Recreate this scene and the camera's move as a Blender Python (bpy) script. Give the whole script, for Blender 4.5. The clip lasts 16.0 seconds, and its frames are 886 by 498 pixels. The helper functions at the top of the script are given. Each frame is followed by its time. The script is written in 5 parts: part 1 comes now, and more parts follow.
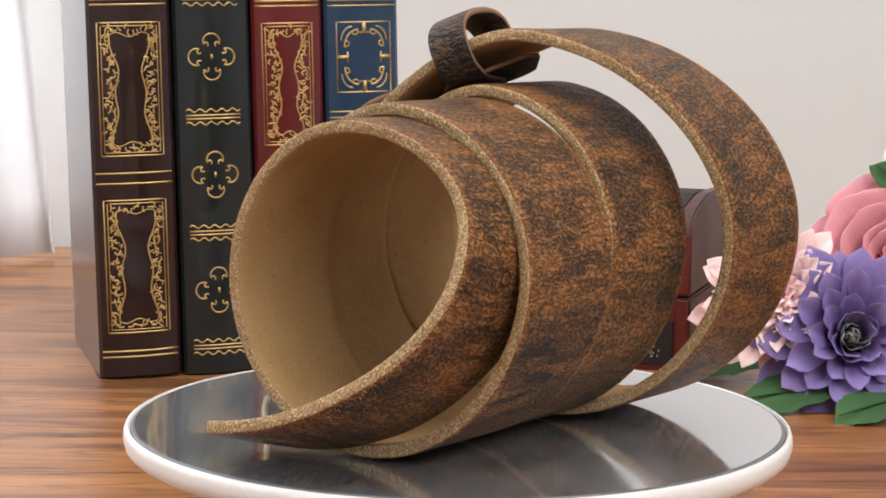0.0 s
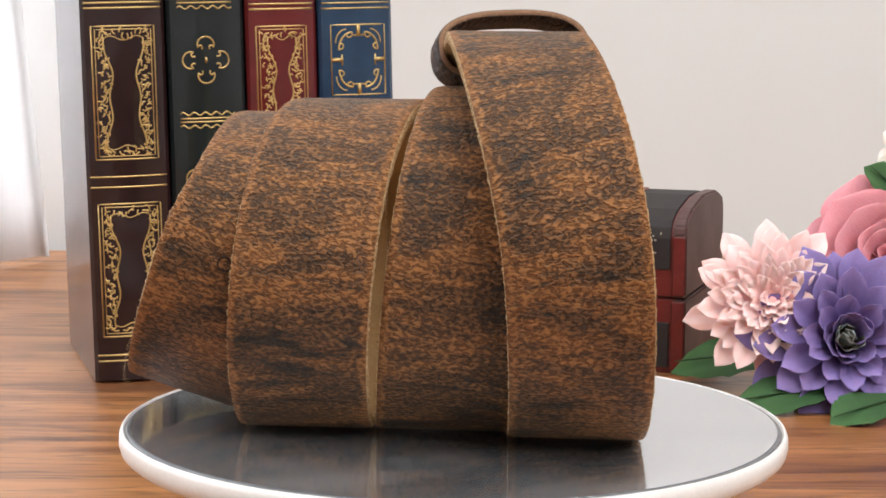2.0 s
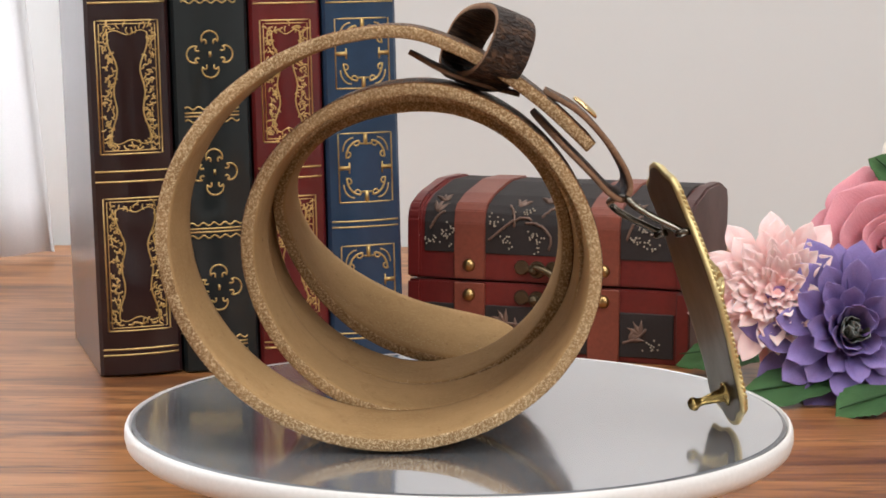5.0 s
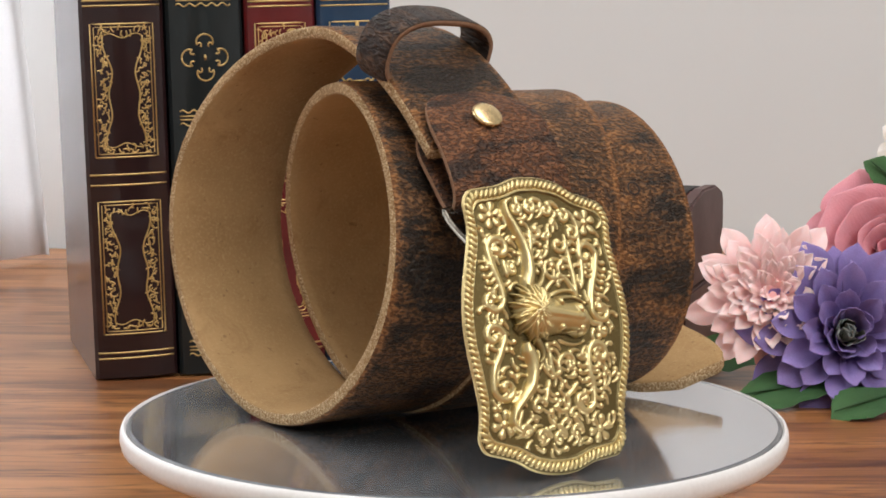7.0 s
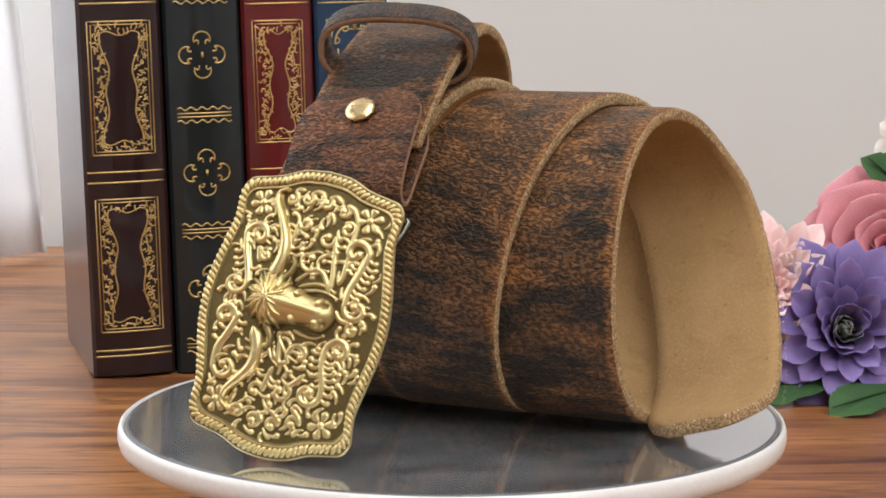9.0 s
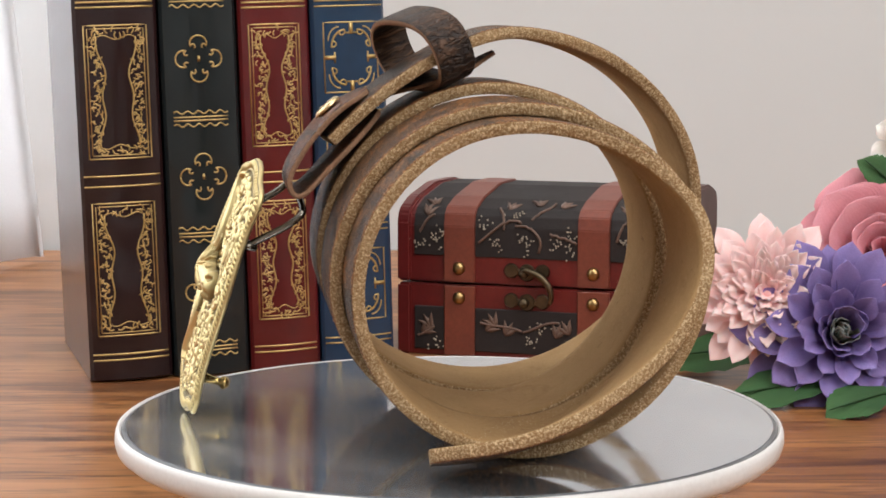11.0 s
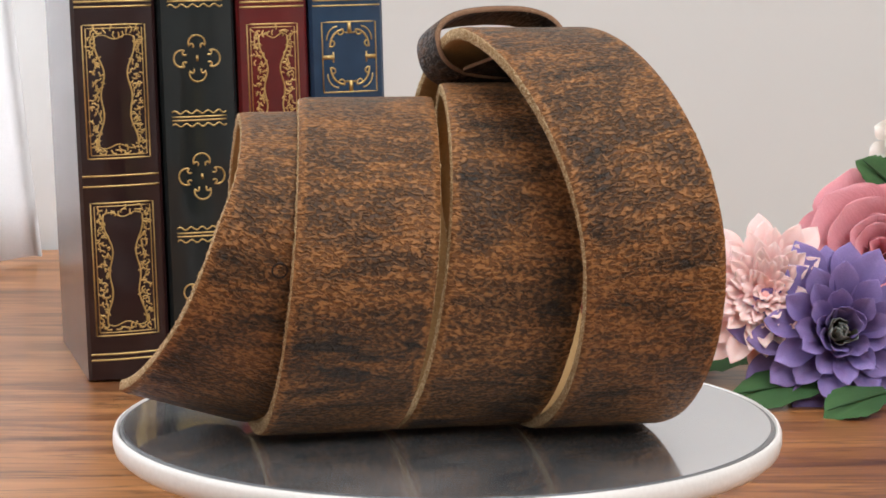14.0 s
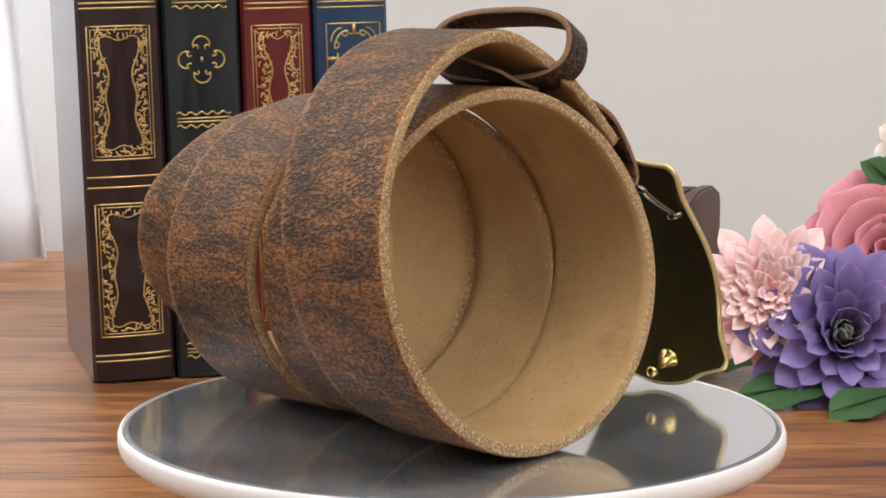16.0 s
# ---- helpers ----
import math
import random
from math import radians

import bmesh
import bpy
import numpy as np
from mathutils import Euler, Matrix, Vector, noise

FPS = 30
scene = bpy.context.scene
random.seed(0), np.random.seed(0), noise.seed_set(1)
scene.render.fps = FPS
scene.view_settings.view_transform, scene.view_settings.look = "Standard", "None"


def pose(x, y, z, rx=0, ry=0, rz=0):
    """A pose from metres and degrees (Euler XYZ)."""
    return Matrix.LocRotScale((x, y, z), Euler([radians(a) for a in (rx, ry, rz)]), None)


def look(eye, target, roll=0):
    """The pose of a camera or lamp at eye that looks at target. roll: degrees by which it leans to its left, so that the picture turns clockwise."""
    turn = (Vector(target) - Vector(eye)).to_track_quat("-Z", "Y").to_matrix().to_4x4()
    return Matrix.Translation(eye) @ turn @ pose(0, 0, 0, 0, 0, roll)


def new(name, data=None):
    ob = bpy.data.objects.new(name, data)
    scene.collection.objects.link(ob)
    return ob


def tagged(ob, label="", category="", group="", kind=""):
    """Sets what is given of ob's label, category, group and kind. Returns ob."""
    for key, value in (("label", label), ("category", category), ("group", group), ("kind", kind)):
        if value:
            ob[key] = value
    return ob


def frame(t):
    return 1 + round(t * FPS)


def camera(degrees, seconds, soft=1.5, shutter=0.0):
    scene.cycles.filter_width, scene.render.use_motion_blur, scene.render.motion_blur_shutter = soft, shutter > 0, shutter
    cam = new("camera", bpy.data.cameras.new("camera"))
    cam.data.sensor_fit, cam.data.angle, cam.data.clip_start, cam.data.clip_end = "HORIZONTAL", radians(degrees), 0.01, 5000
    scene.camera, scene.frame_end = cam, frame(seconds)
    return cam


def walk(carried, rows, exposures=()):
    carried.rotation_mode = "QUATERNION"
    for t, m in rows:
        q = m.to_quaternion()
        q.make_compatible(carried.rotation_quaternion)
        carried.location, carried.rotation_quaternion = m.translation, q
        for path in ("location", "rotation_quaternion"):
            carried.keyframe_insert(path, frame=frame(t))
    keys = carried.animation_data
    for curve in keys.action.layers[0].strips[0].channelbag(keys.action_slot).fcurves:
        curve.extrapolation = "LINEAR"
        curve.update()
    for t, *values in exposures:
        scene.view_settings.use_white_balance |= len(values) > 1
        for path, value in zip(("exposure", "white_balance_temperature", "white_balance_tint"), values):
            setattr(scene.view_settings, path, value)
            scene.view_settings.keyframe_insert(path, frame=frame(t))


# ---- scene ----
# ---------------------------------------------------------------- camera
CAM_ROWS = [
    (0, -0.625, 7.289, 0.569), (0.5, -0.637, 7.255, 0.581), (1, -0.557, 7.239, 0.568), (1.5, -0.506, 7.226, 0.475),
    (2, -0.476, 7.215, 0.392), (2.5, -0.547, 7.237, 0.305), (3, -0.620, 7.251, 0.296), (3.5, -0.713, 7.291, 0.258),
    (4, -0.713, 7.343, 0.218), (6.5, -0.482, 7.448, 0.137), (7, -0.475, 7.324, 0.139), (7.5, -0.464, 7.342, 0.115),
    (8, -0.465, 7.409, 0.019), (8.5, -0.461, 7.448, -0.013), (9, -0.398, 7.412, 0.048), (11.5, -0.293, 7.248, -0.076),
    (12, -0.281, 7.183, -0.008), (12.5, -0.282, 7.246, 0.004), (13, -0.291, 7.346, 0.011), (13.5, -0.253, 7.359, 0.020),
    (14, -0.252, 7.314, 0.008), (14.5, -0.266, 7.303, 0.061), (15, -0.335, 7.361, 0.005), (15.5, -0.371, 7.333, 0.019),
    (16, -0.391, 7.278, -0.025)]
cam = camera(26.36, 16.0, soft=1.7)
walk(cam, [(t, pose(0, -0.5715, 0.1251, 90 - p, 0, -y) @ pose(0, 0, 0, 0, 0, r)) for t, y, p, r in CAM_ROWS],
     exposures=[(0, -0.03), (1, -0.08), (1.5, 0.08), (2.5, 0.06), (4, -0.02), (6.5, -0.3), (9, -0.25), (11.5, -0.2), (12.5, -0.12), (13.5, -0.15), (16, -0.15)])
SPIN = -28.6          # degrees a second, the turntable
TABLE = -0.05         # height of the table top; the turntable's glass is at 0

# ---------------------------------------------------------------- light
world = bpy.data.worlds.new("sky")
scene.world = world
world.use_nodes = True
wn = world.node_tree
sky = wn.nodes.new("ShaderNodeTexSky")
sky.sky_type = "NISHITA"
sky.sun_disc = False
sky.sun_elevation, sky.sun_rotation = radians(40), radians(250)
wn.nodes["Background"].inputs[1].default_value = 0.08
wn.links.new(sky.outputs[0], wn.nodes["Background"].inputs[0])


def area_lamp(name, m, w, h, watts, colour):
    data = bpy.data.lights.new(name, "AREA")
    data.shape, data.size, data.size_y, data.energy, data.color = "RECTANGLE", w, h, watts, colour
    ob = new(name, data)
    ob.matrix_world = m
    return ob


# soft light added from the left; the west wall has no window
area_lamp("added_light_left", look((-1.45, 0.15, 0.75), (0, 0.1, 0.0)), 1.3, 1.3, 16, (0.95, 0.98, 1.0))
area_lamp("window_light_back", look((-0.71, 0.845, 0.5), (-0.68, -0.2, 0.35)), 0.55, 1.15, 23, (0.93, 0.97, 1.0))
# unseen light added high at the right behind the camera, in no opening
area_lamp("added_light_front", look((0.95, -1.55, 1.32), (0.05, 0.0, 0.05)), 1.4, 0.8, 26, (1.0, 0.99, 0.975))
# broad light added overhead to brighten the tops; no lamp hangs there
area_lamp("added_light_above", look((0.2, -0.30, 1.6), (0.1, 0.1, 0)), 1.2, 1.2, 19, (1.0, 0.985, 0.965))


# ---------------------------------------------------------------- small tools
def part(name, bm, material, parent=None, label="", smooth=True):
    """One mesh object from a bmesh (freed) or a mesh."""
    if isinstance(bm, bmesh.types.BMesh):
        me = bpy.data.meshes.new(name)
        bm.to_mesh(me)
        bm.free()
    else:
        me = bm
    for p in me.polygons:
        p.use_smooth = smooth
    for m in (material if isinstance(material, (list, tuple)) else [material]):
        me.materials.append(m)
    ob = new(name, me)
    ob.parent = parent
    if label:
        ob["label"] = label
    return ob


def empty(name, label, category, group="", kind=""):
    return tagged(new(name), label, category, group, kind)


def box(bm, x0, x1, y0, y1, z0, z1, bevel=0.0, seg=2):
    r = bmesh.ops.create_cube(bm, size=1)
    vs = r["verts"]
    bmesh.ops.scale(bm, vec=(x1 - x0, y1 - y0, z1 - z0), verts=vs)
    bmesh.ops.translate(bm, vec=((x0 + x1) / 2, (y0 + y1) / 2, (z0 + z1) / 2), verts=vs)
    if bevel:
        es = list({e for v in vs for e in v.link_edges})
        bmesh.ops.bevel(bm, geom=es, offset=bevel, segments=seg, affect="EDGES", profile=0.5)
    return bm


def lathe(profile, n=96, grow=1.0):
    """A solid of revolution round z from (radius, height) pairs."""
    bm = bmesh.new()
    rings = []
    for r, z in profile:
        if r < 1e-6:
            rings.append([bm.verts.new((0, 0, z))])
        else:
            r *= grow
            rings.append([bm.verts.new((r * math.cos(2 * math.pi * i / n), r * math.sin(2 * math.pi * i / n), z)) for i in range(n)])
    for a, b in zip(rings, rings[1:]):
        for i in range(n):
            j = (i + 1) % n
            if len(a) == 1 and len(b) > 1:
                bm.faces.new((a[0], b[j], b[i]))
            elif len(b) == 1 and len(a) > 1:
                bm.faces.new((a[i], a[j], b[0]))
            elif len(a) > 1:
                bm.faces.new((a[i], a[j], b[j], b[i]))
    bmesh.ops.recalc_face_normals(bm, faces=bm.faces)
    return bm


def tube(bm, pts, radii, n=6, caps=True, flat=1.0, up=None):
    """A swept tube along points; radii a number or one for each point. flat squashes it along 'up'."""
    pts = [Vector(p) for p in pts]
    k = len(pts)
    rs = radii if isinstance(radii, (list, tuple)) else [radii] * k
    rings, prev = [], None
    for i, p in enumerate(pts):
        t = (pts[min(i + 1, k - 1)] - pts[max(i - 1, 0)])
        t = t.normalized() if t.length > 1e-9 else Vector((0, 0, 1))
        if up is not None:
            b = Vector(up)
            b = (b - t * b.dot(t))
        elif prev is None:
            b = t.orthogonal()
        else:
            b = prev - t * prev.dot(t)
        b = b.normalized() if b.length > 1e-9 else t.orthogonal().normalized()
        prev = b
        a = t.cross(b)
        rings.append([bm.verts.new(p + rs[i] * (math.cos(2 * math.pi * j / n) * a + flat * math.sin(2 * math.pi * j / n) * b)) for j in range(n)])
    for a, b in zip(rings, rings[1:]):
        for j in range(n):
            bm.faces.new((a[j], a[(j + 1) % n], b[(j + 1) % n], b[j]))
    if caps:
        bm.faces.new(list(reversed(rings[0])))
        bm.faces.new(rings[-1])
    return bm


def spline(ctrl, step, wrap=False):
    """Catmull-Rom points through ctrl (rows of any length), about step apart by the first three columns."""
    c = np.array(ctrl, float)
    c = np.vstack([2 * c[0] - c[1], c, 2 * c[-1] - c[-2]])
    out = []
    for i in range(1, len(c) - 2):
        p0, p1, p2, p3 = c[i - 1:i + 3]
        for s in np.linspace(0, 1, 24, endpoint=False):
            out.append(0.5 * (2 * p1 + (p2 - p0) * s + (2 * p0 - 5 * p1 + 4 * p2 - p3) * s * s + (3 * p1 - p0 - 3 * p2 + p3) * s ** 3))
    out.append(c[-2])
    out = np.array(out)
    d = np.r_[0, np.cumsum(np.linalg.norm(np.diff(out[:, :3], axis=0), axis=1))]
    n = max(2, int(round(d[-1] / step)) + 1)
    s = np.linspace(0, d[-1], n)
    return np.stack([np.interp(s, d, out[:, k]) for k in range(out.shape[1])], 1), s


# ---------------------------------------------------------------- materials
class Nodes:
    def __init__(self, name):
        self.mat = bpy.data.materials.new(name)
        self.mat.use_nodes = True
        self.t = self.mat.node_tree
        self.bsdf = self.t.nodes["Principled BSDF"]

    def add(self, kind, **values):
        n = self.t.nodes.new(kind)
        for k, v in values.items():
            if k == "vals":
                for key, val in v.items():
                    if hasattr(val, "is_output"):
                        self.t.links.new(val, n.inputs[key])
                    else:
                        n.inputs[key].default_value = val
            else:
                setattr(n, k, v)
        return n

    def coords(self, kind="Object", scale=(1, 1, 1), rot=(0, 0, 0)):
        c = self.add("ShaderNodeTexCoord")
        m = self.add("ShaderNodeMapping", vals={"Vector": c.outputs[kind], "Scale": scale, "Rotation": rot})
        return m.outputs[0]

    def noise(self, vec, scale, detail=4, rough=0.55, distort=0.0):
        return self.add("ShaderNodeTexNoise", vals={"Vector": vec, "Scale": scale, "Detail": detail, "Roughness": rough, "Distortion": distort}).outputs[0]

    def ramp(self, fac, stops):
        r = self.add("ShaderNodeValToRGB", vals={"Fac": fac})
        e = r.color_ramp.elements
        while len(e) < len(stops):
            e.new(0.5)
        for el, (pos, col) in zip(e, stops):
            el.position = pos
            el.color = (*col, 1) if len(col) == 3 else col
        return r.outputs[0]

    def mix(self, fac, a, b, mode="MIX"):
        m = self.add("ShaderNodeMix", data_type="RGBA", blend_type=mode)
        for key, val in ((0, fac), (6, a), (7, b)):
            if hasattr(val, "is_output"):
                self.t.links.new(val, m.inputs[key])
            else:
                m.inputs[key].default_value = val if key == 0 else (*val, 1)
        return m.outputs[2]

    def math(self, op, a, b=0.0, clamp=False):
        m = self.add("ShaderNodeMath", operation=op, use_clamp=clamp)
        for key, val in ((0, a), (1, b)):
            if hasattr(val, "is_output"):
                self.t.links.new(val, m.inputs[key])
            else:
                m.inputs[key].default_value = val
        return m.outputs[0]

    def bump(self, height, strength=0.3, distance=0.001, normal=None):
        vals = {"Height": height, "Strength": strength, "Distance": distance}
        if normal is not None:
            vals["Normal"] = normal
        return self.add("ShaderNodeBump", vals=vals).outputs[0]

    def out(self, **values):
        for k, v in values.items():
            key = k.replace("_", " ")
            if hasattr(v, "is_output"):
                self.t.links.new(v, self.bsdf.inputs[key])
            elif isinstance(v, tuple):
                self.bsdf.inputs[key].default_value = (*v, 1) if key == "Base Color" else v
            else:
                self.bsdf.inputs[key].default_value = v
        return self.mat


def mottled(name, a, b, scale, rough=0.5, metal=0.0, bump=0.2, fine=400.0, dist=0.0004):
    """A plain surface that varies at two scales."""
    n = Nodes(name)
    v = n.coords()
    f = n.noise(v, scale, 5)
    g = n.noise(v, fine, 3)
    c = n.mix(n.ramp(f, [(0.3, (0, 0, 0)), (0.7, (1, 1, 1))]), a, b)
    c = n.mix(0.18, c, n.ramp(g, [(0.25, (0.1, 0.1, 0.1)), (0.75, (0.9, 0.9, 0.9))]), "OVERLAY")
    r = n.add("ShaderNodeMapRange", vals={"Value": f, "To Min": rough * 0.8, "To Max": min(1.0, rough * 1.2)}).outputs[0]
    return n.out(Base_Color=c, Roughness=r, Metallic=metal, Normal=n.bump(g, bump, dist))


def grain_leather(name, dark, mid, rub, tan, streak=1.0, edge=True):
    """Pull-up leather: dark blotches that run across the strap, rubbed orange-brown, wrinkled grain, burnished margins. UV in metres."""
    n = Nodes(name)
    uv = n.coords("UV")
    blot = n.noise(n.coords("UV", (75, 38, 1)), 1.0, 5, 0.62, 0.6)
    st = n.noise(n.coords("UV", (240, 40, 1)), 1.0, 4, 0.6, 1.0)
    wr = n.noise(n.coords("UV", (1080, 600, 1)), 1.0, 1, 0.5, 0.6)
    ridge = n.math("DIVIDE", n.math("SUBTRACT", wr, 0.43), 0.16, True)
    speck = n.noise(n.coords("UV", (700, 420, 1)), 1.0, 4, 0.65)
    f = n.math("ADD", n.math("MULTIPLY", blot, 0.58), n.math("MULTIPLY", st, 0.42 * streak))
    f = n.math("ADD", f, n.math("MULTIPLY", n.math("SUBTRACT", speck, 0.5), 0.14))
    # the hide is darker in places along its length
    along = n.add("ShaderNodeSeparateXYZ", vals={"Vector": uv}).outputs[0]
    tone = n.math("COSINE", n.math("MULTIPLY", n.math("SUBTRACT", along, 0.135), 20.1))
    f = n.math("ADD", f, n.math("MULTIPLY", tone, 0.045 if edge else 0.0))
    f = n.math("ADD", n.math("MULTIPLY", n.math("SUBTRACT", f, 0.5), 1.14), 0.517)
    if edge:
        y = n.math("ABSOLUTE", n.add("ShaderNodeSeparateXYZ", vals={"Vector": uv}).outputs[1])
        y = n.math("ADD", y, n.math("MULTIPLY", n.math("SUBTRACT", speck, 0.5), 0.003))
        m = n.add("ShaderNodeMapRange", vals={"Value": y, "From Min": 0.0166, "From Max": 0.0184, "To Min": 0.0, "To Max": 0.16}).outputs[0]
        f = n.math("ADD", f, m)
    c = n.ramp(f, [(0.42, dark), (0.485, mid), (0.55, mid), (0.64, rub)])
    # rubbed places show the pale crests, dark ones keep their dye
    rubbed = n.add("ShaderNodeMapRange", vals={"Value": f, "From Min": 0.42, "From Max": 0.60, "To Min": 0.08, "To Max": 1.0}).outputs[0]
    low = n.math("SUBTRACT", 0.62, n.math("MULTIPLY", rubbed, 0.10))
    c = n.mix(n.math("MULTIPLY", n.math("SUBTRACT", 1.0, ridge, True), low), c, (dark[0] * 0.45, dark[1] * 0.45, dark[2] * 0.45))
    c = n.mix(n.math("MULTIPLY", n.math("POWER", ridge, 1.6), n.math("MULTIPLY", speck, n.math("MULTIPLY", rubbed, 0.8))), c, tan)
    h = n.math("ADD", n.math("MULTIPLY", ridge, 0.7), n.math("MULTIPLY", speck, 0.5))
    r = n.add("ShaderNodeMapRange", vals={"Value": f, "From Min": 0.3, "From Max": 0.7, "To Min": 0.42, "To Max": 0.55}).outputs[0]
    return n.out(Base_Color=c, Roughness=r, Specular_IOR_Level=0.28, Normal=n.bump(h, 1.0, 0.0010))


def suede(name, a, b, pale, scale=260.0, bump=0.6, lo=0.5, hi=0.78, stain=0.0):
    """The raw, fibrous flesh side and cut edge of leather, with rubbed stains."""
    n = Nodes(name)
    v = n.coords("Object")
    big = n.noise(v, 28, 5, 0.6)
    g = n.noise(v, scale * 4, 4, 0.7)
    c = n.mix(n.ramp(big, [(0.32, (0, 0, 0)), (0.68, (1, 1, 1))]), a, b)
    c = n.mix(n.ramp(g, [(lo, (0, 0, 0)), (hi, (1, 1, 1))]), c, pale)
    if stain:
        blot = n.noise(v, 62, 6, 0.7, 0.8)
        c = n.mix(n.math("MULTIPLY", n.ramp(blot, [(0.56, (0, 0, 0)), (0.74, (1, 1, 1))]), stain), c, (0.22, 0.115, 0.045))
        fleck = n.noise(v, 420, 3, 0.6)
        c = n.mix(n.math("MULTIPLY", n.ramp(fleck, [(0.66, (0, 0, 0)), (0.72, (1, 1, 1))]), stain), c, (0.14, 0.075, 0.035))
    return n.out(Base_Color=c, Roughness=0.9, Specular_IOR_Level=0.15, Normal=n.bump(g, bump, 0.0006))


def curtain_cloth():
    """Thin white cloth that lets daylight through."""
    n = Nodes("white_curtain")
    weave = n.noise(n.coords("Object", (900, 900, 900)), 1.0, 2)
    c = n.mix(weave, (0.86, 0.86, 0.87), (0.78, 0.78, 0.80))
    n.out(Base_Color=c, Roughness=0.85, Normal=n.bump(weave, 0.2, 0.0005))
    tr = n.add("ShaderNodeBsdfTranslucent", vals={"Color": c})
    mix = n.add("ShaderNodeMixShader", vals={0: 0.55, 1: n.bsdf.outputs[0], 2: tr.outputs[0]})
    n.t.links.new(mix.outputs[0], n.t.nodes["Material Output"].inputs[0])
    return n.mat


def painted_wall():
    n = Nodes("painted_wall")
    wide = n.noise(n.coords("Object", (5, 5, 0.5)), 1.0, 3)
    fine = n.noise(n.coords("Object", (90, 90, 90)), 1.0, 3)
    c = n.mix(wide, (0.685, 0.695, 0.694), (0.642, 0.652, 0.652))
    return n.out(Base_Color=c, Roughness=0.85, Normal=n.bump(fine, 0.03, 0.0006))


M_TAB = grain_leather("red_brown_leather", (0.042, 0.021, 0.013), (0.165, 0.064, 0.028), (0.36, 0.140, 0.047), (0.34, 0.16, 0.070), 0.8, False)
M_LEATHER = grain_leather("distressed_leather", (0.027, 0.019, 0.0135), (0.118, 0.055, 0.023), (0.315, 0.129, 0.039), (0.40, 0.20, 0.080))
M_LEATHER_DARK = grain_leather("dark_leather", (0.028, 0.018, 0.015), (0.085, 0.045, 0.028), (0.20, 0.095, 0.045), (0.20, 0.12, 0.07), 0.7, False)
M_FLESH = suede("leather_flesh_side", (0.315, 0.192, 0.086), (0.43, 0.273, 0.128), (0.47, 0.312, 0.158), 260, 0.3, 0.5, 0.78, 0.5)
M_EDGE = suede("cut_leather_edge", (0.25, 0.145, 0.064), (0.38, 0.235, 0.112), (0.78, 0.60, 0.37), 380, 1.0, 0.46, 0.66)
M_FIBRE = suede("pale_leather_fibre", (0.55, 0.41, 0.24), (0.66, 0.51, 0.32), (0.78, 0.64, 0.44), 300, 0.2)
M_EDGE_THIN = suede("thin_cut_edge", (0.20, 0.11, 0.065), (0.28, 0.16, 0.10), (0.40, 0.26, 0.17), 330, 0.5)
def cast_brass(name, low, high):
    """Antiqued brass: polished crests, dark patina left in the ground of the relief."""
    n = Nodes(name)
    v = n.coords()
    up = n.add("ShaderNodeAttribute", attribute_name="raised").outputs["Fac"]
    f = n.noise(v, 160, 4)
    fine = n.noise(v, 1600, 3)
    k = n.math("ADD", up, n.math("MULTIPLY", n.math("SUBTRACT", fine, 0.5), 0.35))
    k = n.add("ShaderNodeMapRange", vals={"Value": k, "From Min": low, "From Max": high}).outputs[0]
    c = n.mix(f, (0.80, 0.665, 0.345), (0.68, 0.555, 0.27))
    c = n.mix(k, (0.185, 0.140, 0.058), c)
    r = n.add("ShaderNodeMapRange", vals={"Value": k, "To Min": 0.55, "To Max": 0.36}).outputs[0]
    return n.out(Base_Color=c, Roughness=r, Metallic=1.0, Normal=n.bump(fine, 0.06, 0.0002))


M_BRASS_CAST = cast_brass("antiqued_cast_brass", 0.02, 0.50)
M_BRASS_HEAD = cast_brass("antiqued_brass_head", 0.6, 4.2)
M_BRASS = mottled("rubbed_brass", (0.74, 0.61, 0.315), (0.60, 0.485, 0.23), 120, 0.46, 1.0, 0.08, 1500)
M_BRASS_DARK = mottled("antique_brass_ground", (0.26, 0.206, 0.093), (0.155, 0.12, 0.053), 200, 0.50, 1.0, 0.25, 1800)
M_BRASS_BACK = mottled("tarnished_brass_back", (0.135, 0.098, 0.040), (0.095, 0.068, 0.028), 60, 0.36, 1.0, 0.05, 900)
M_WIRE = mottled("dark_steel_wire", (0.24, 0.22, 0.19), (0.14, 0.125, 0.10), 90, 0.25, 1.0, 0.05, 900)
M_WHITE = mottled("white_plastic", (0.80, 0.79, 0.78), (0.76, 0.75, 0.74), 30, 0.35, 0.0, 0.05, 700)
M_WALL = painted_wall()
M_CURTAIN = curtain_cloth()
M_CEILING = mottled("ceiling_paint", (0.75, 0.74, 0.72), (0.7, 0.69, 0.68), 2, 0.9)
M_GOLD = mottled("gold_foil", (0.72, 0.52, 0.22), (0.55, 0.38, 0.14), 90, 0.38, 0.75, 0.1, 900)


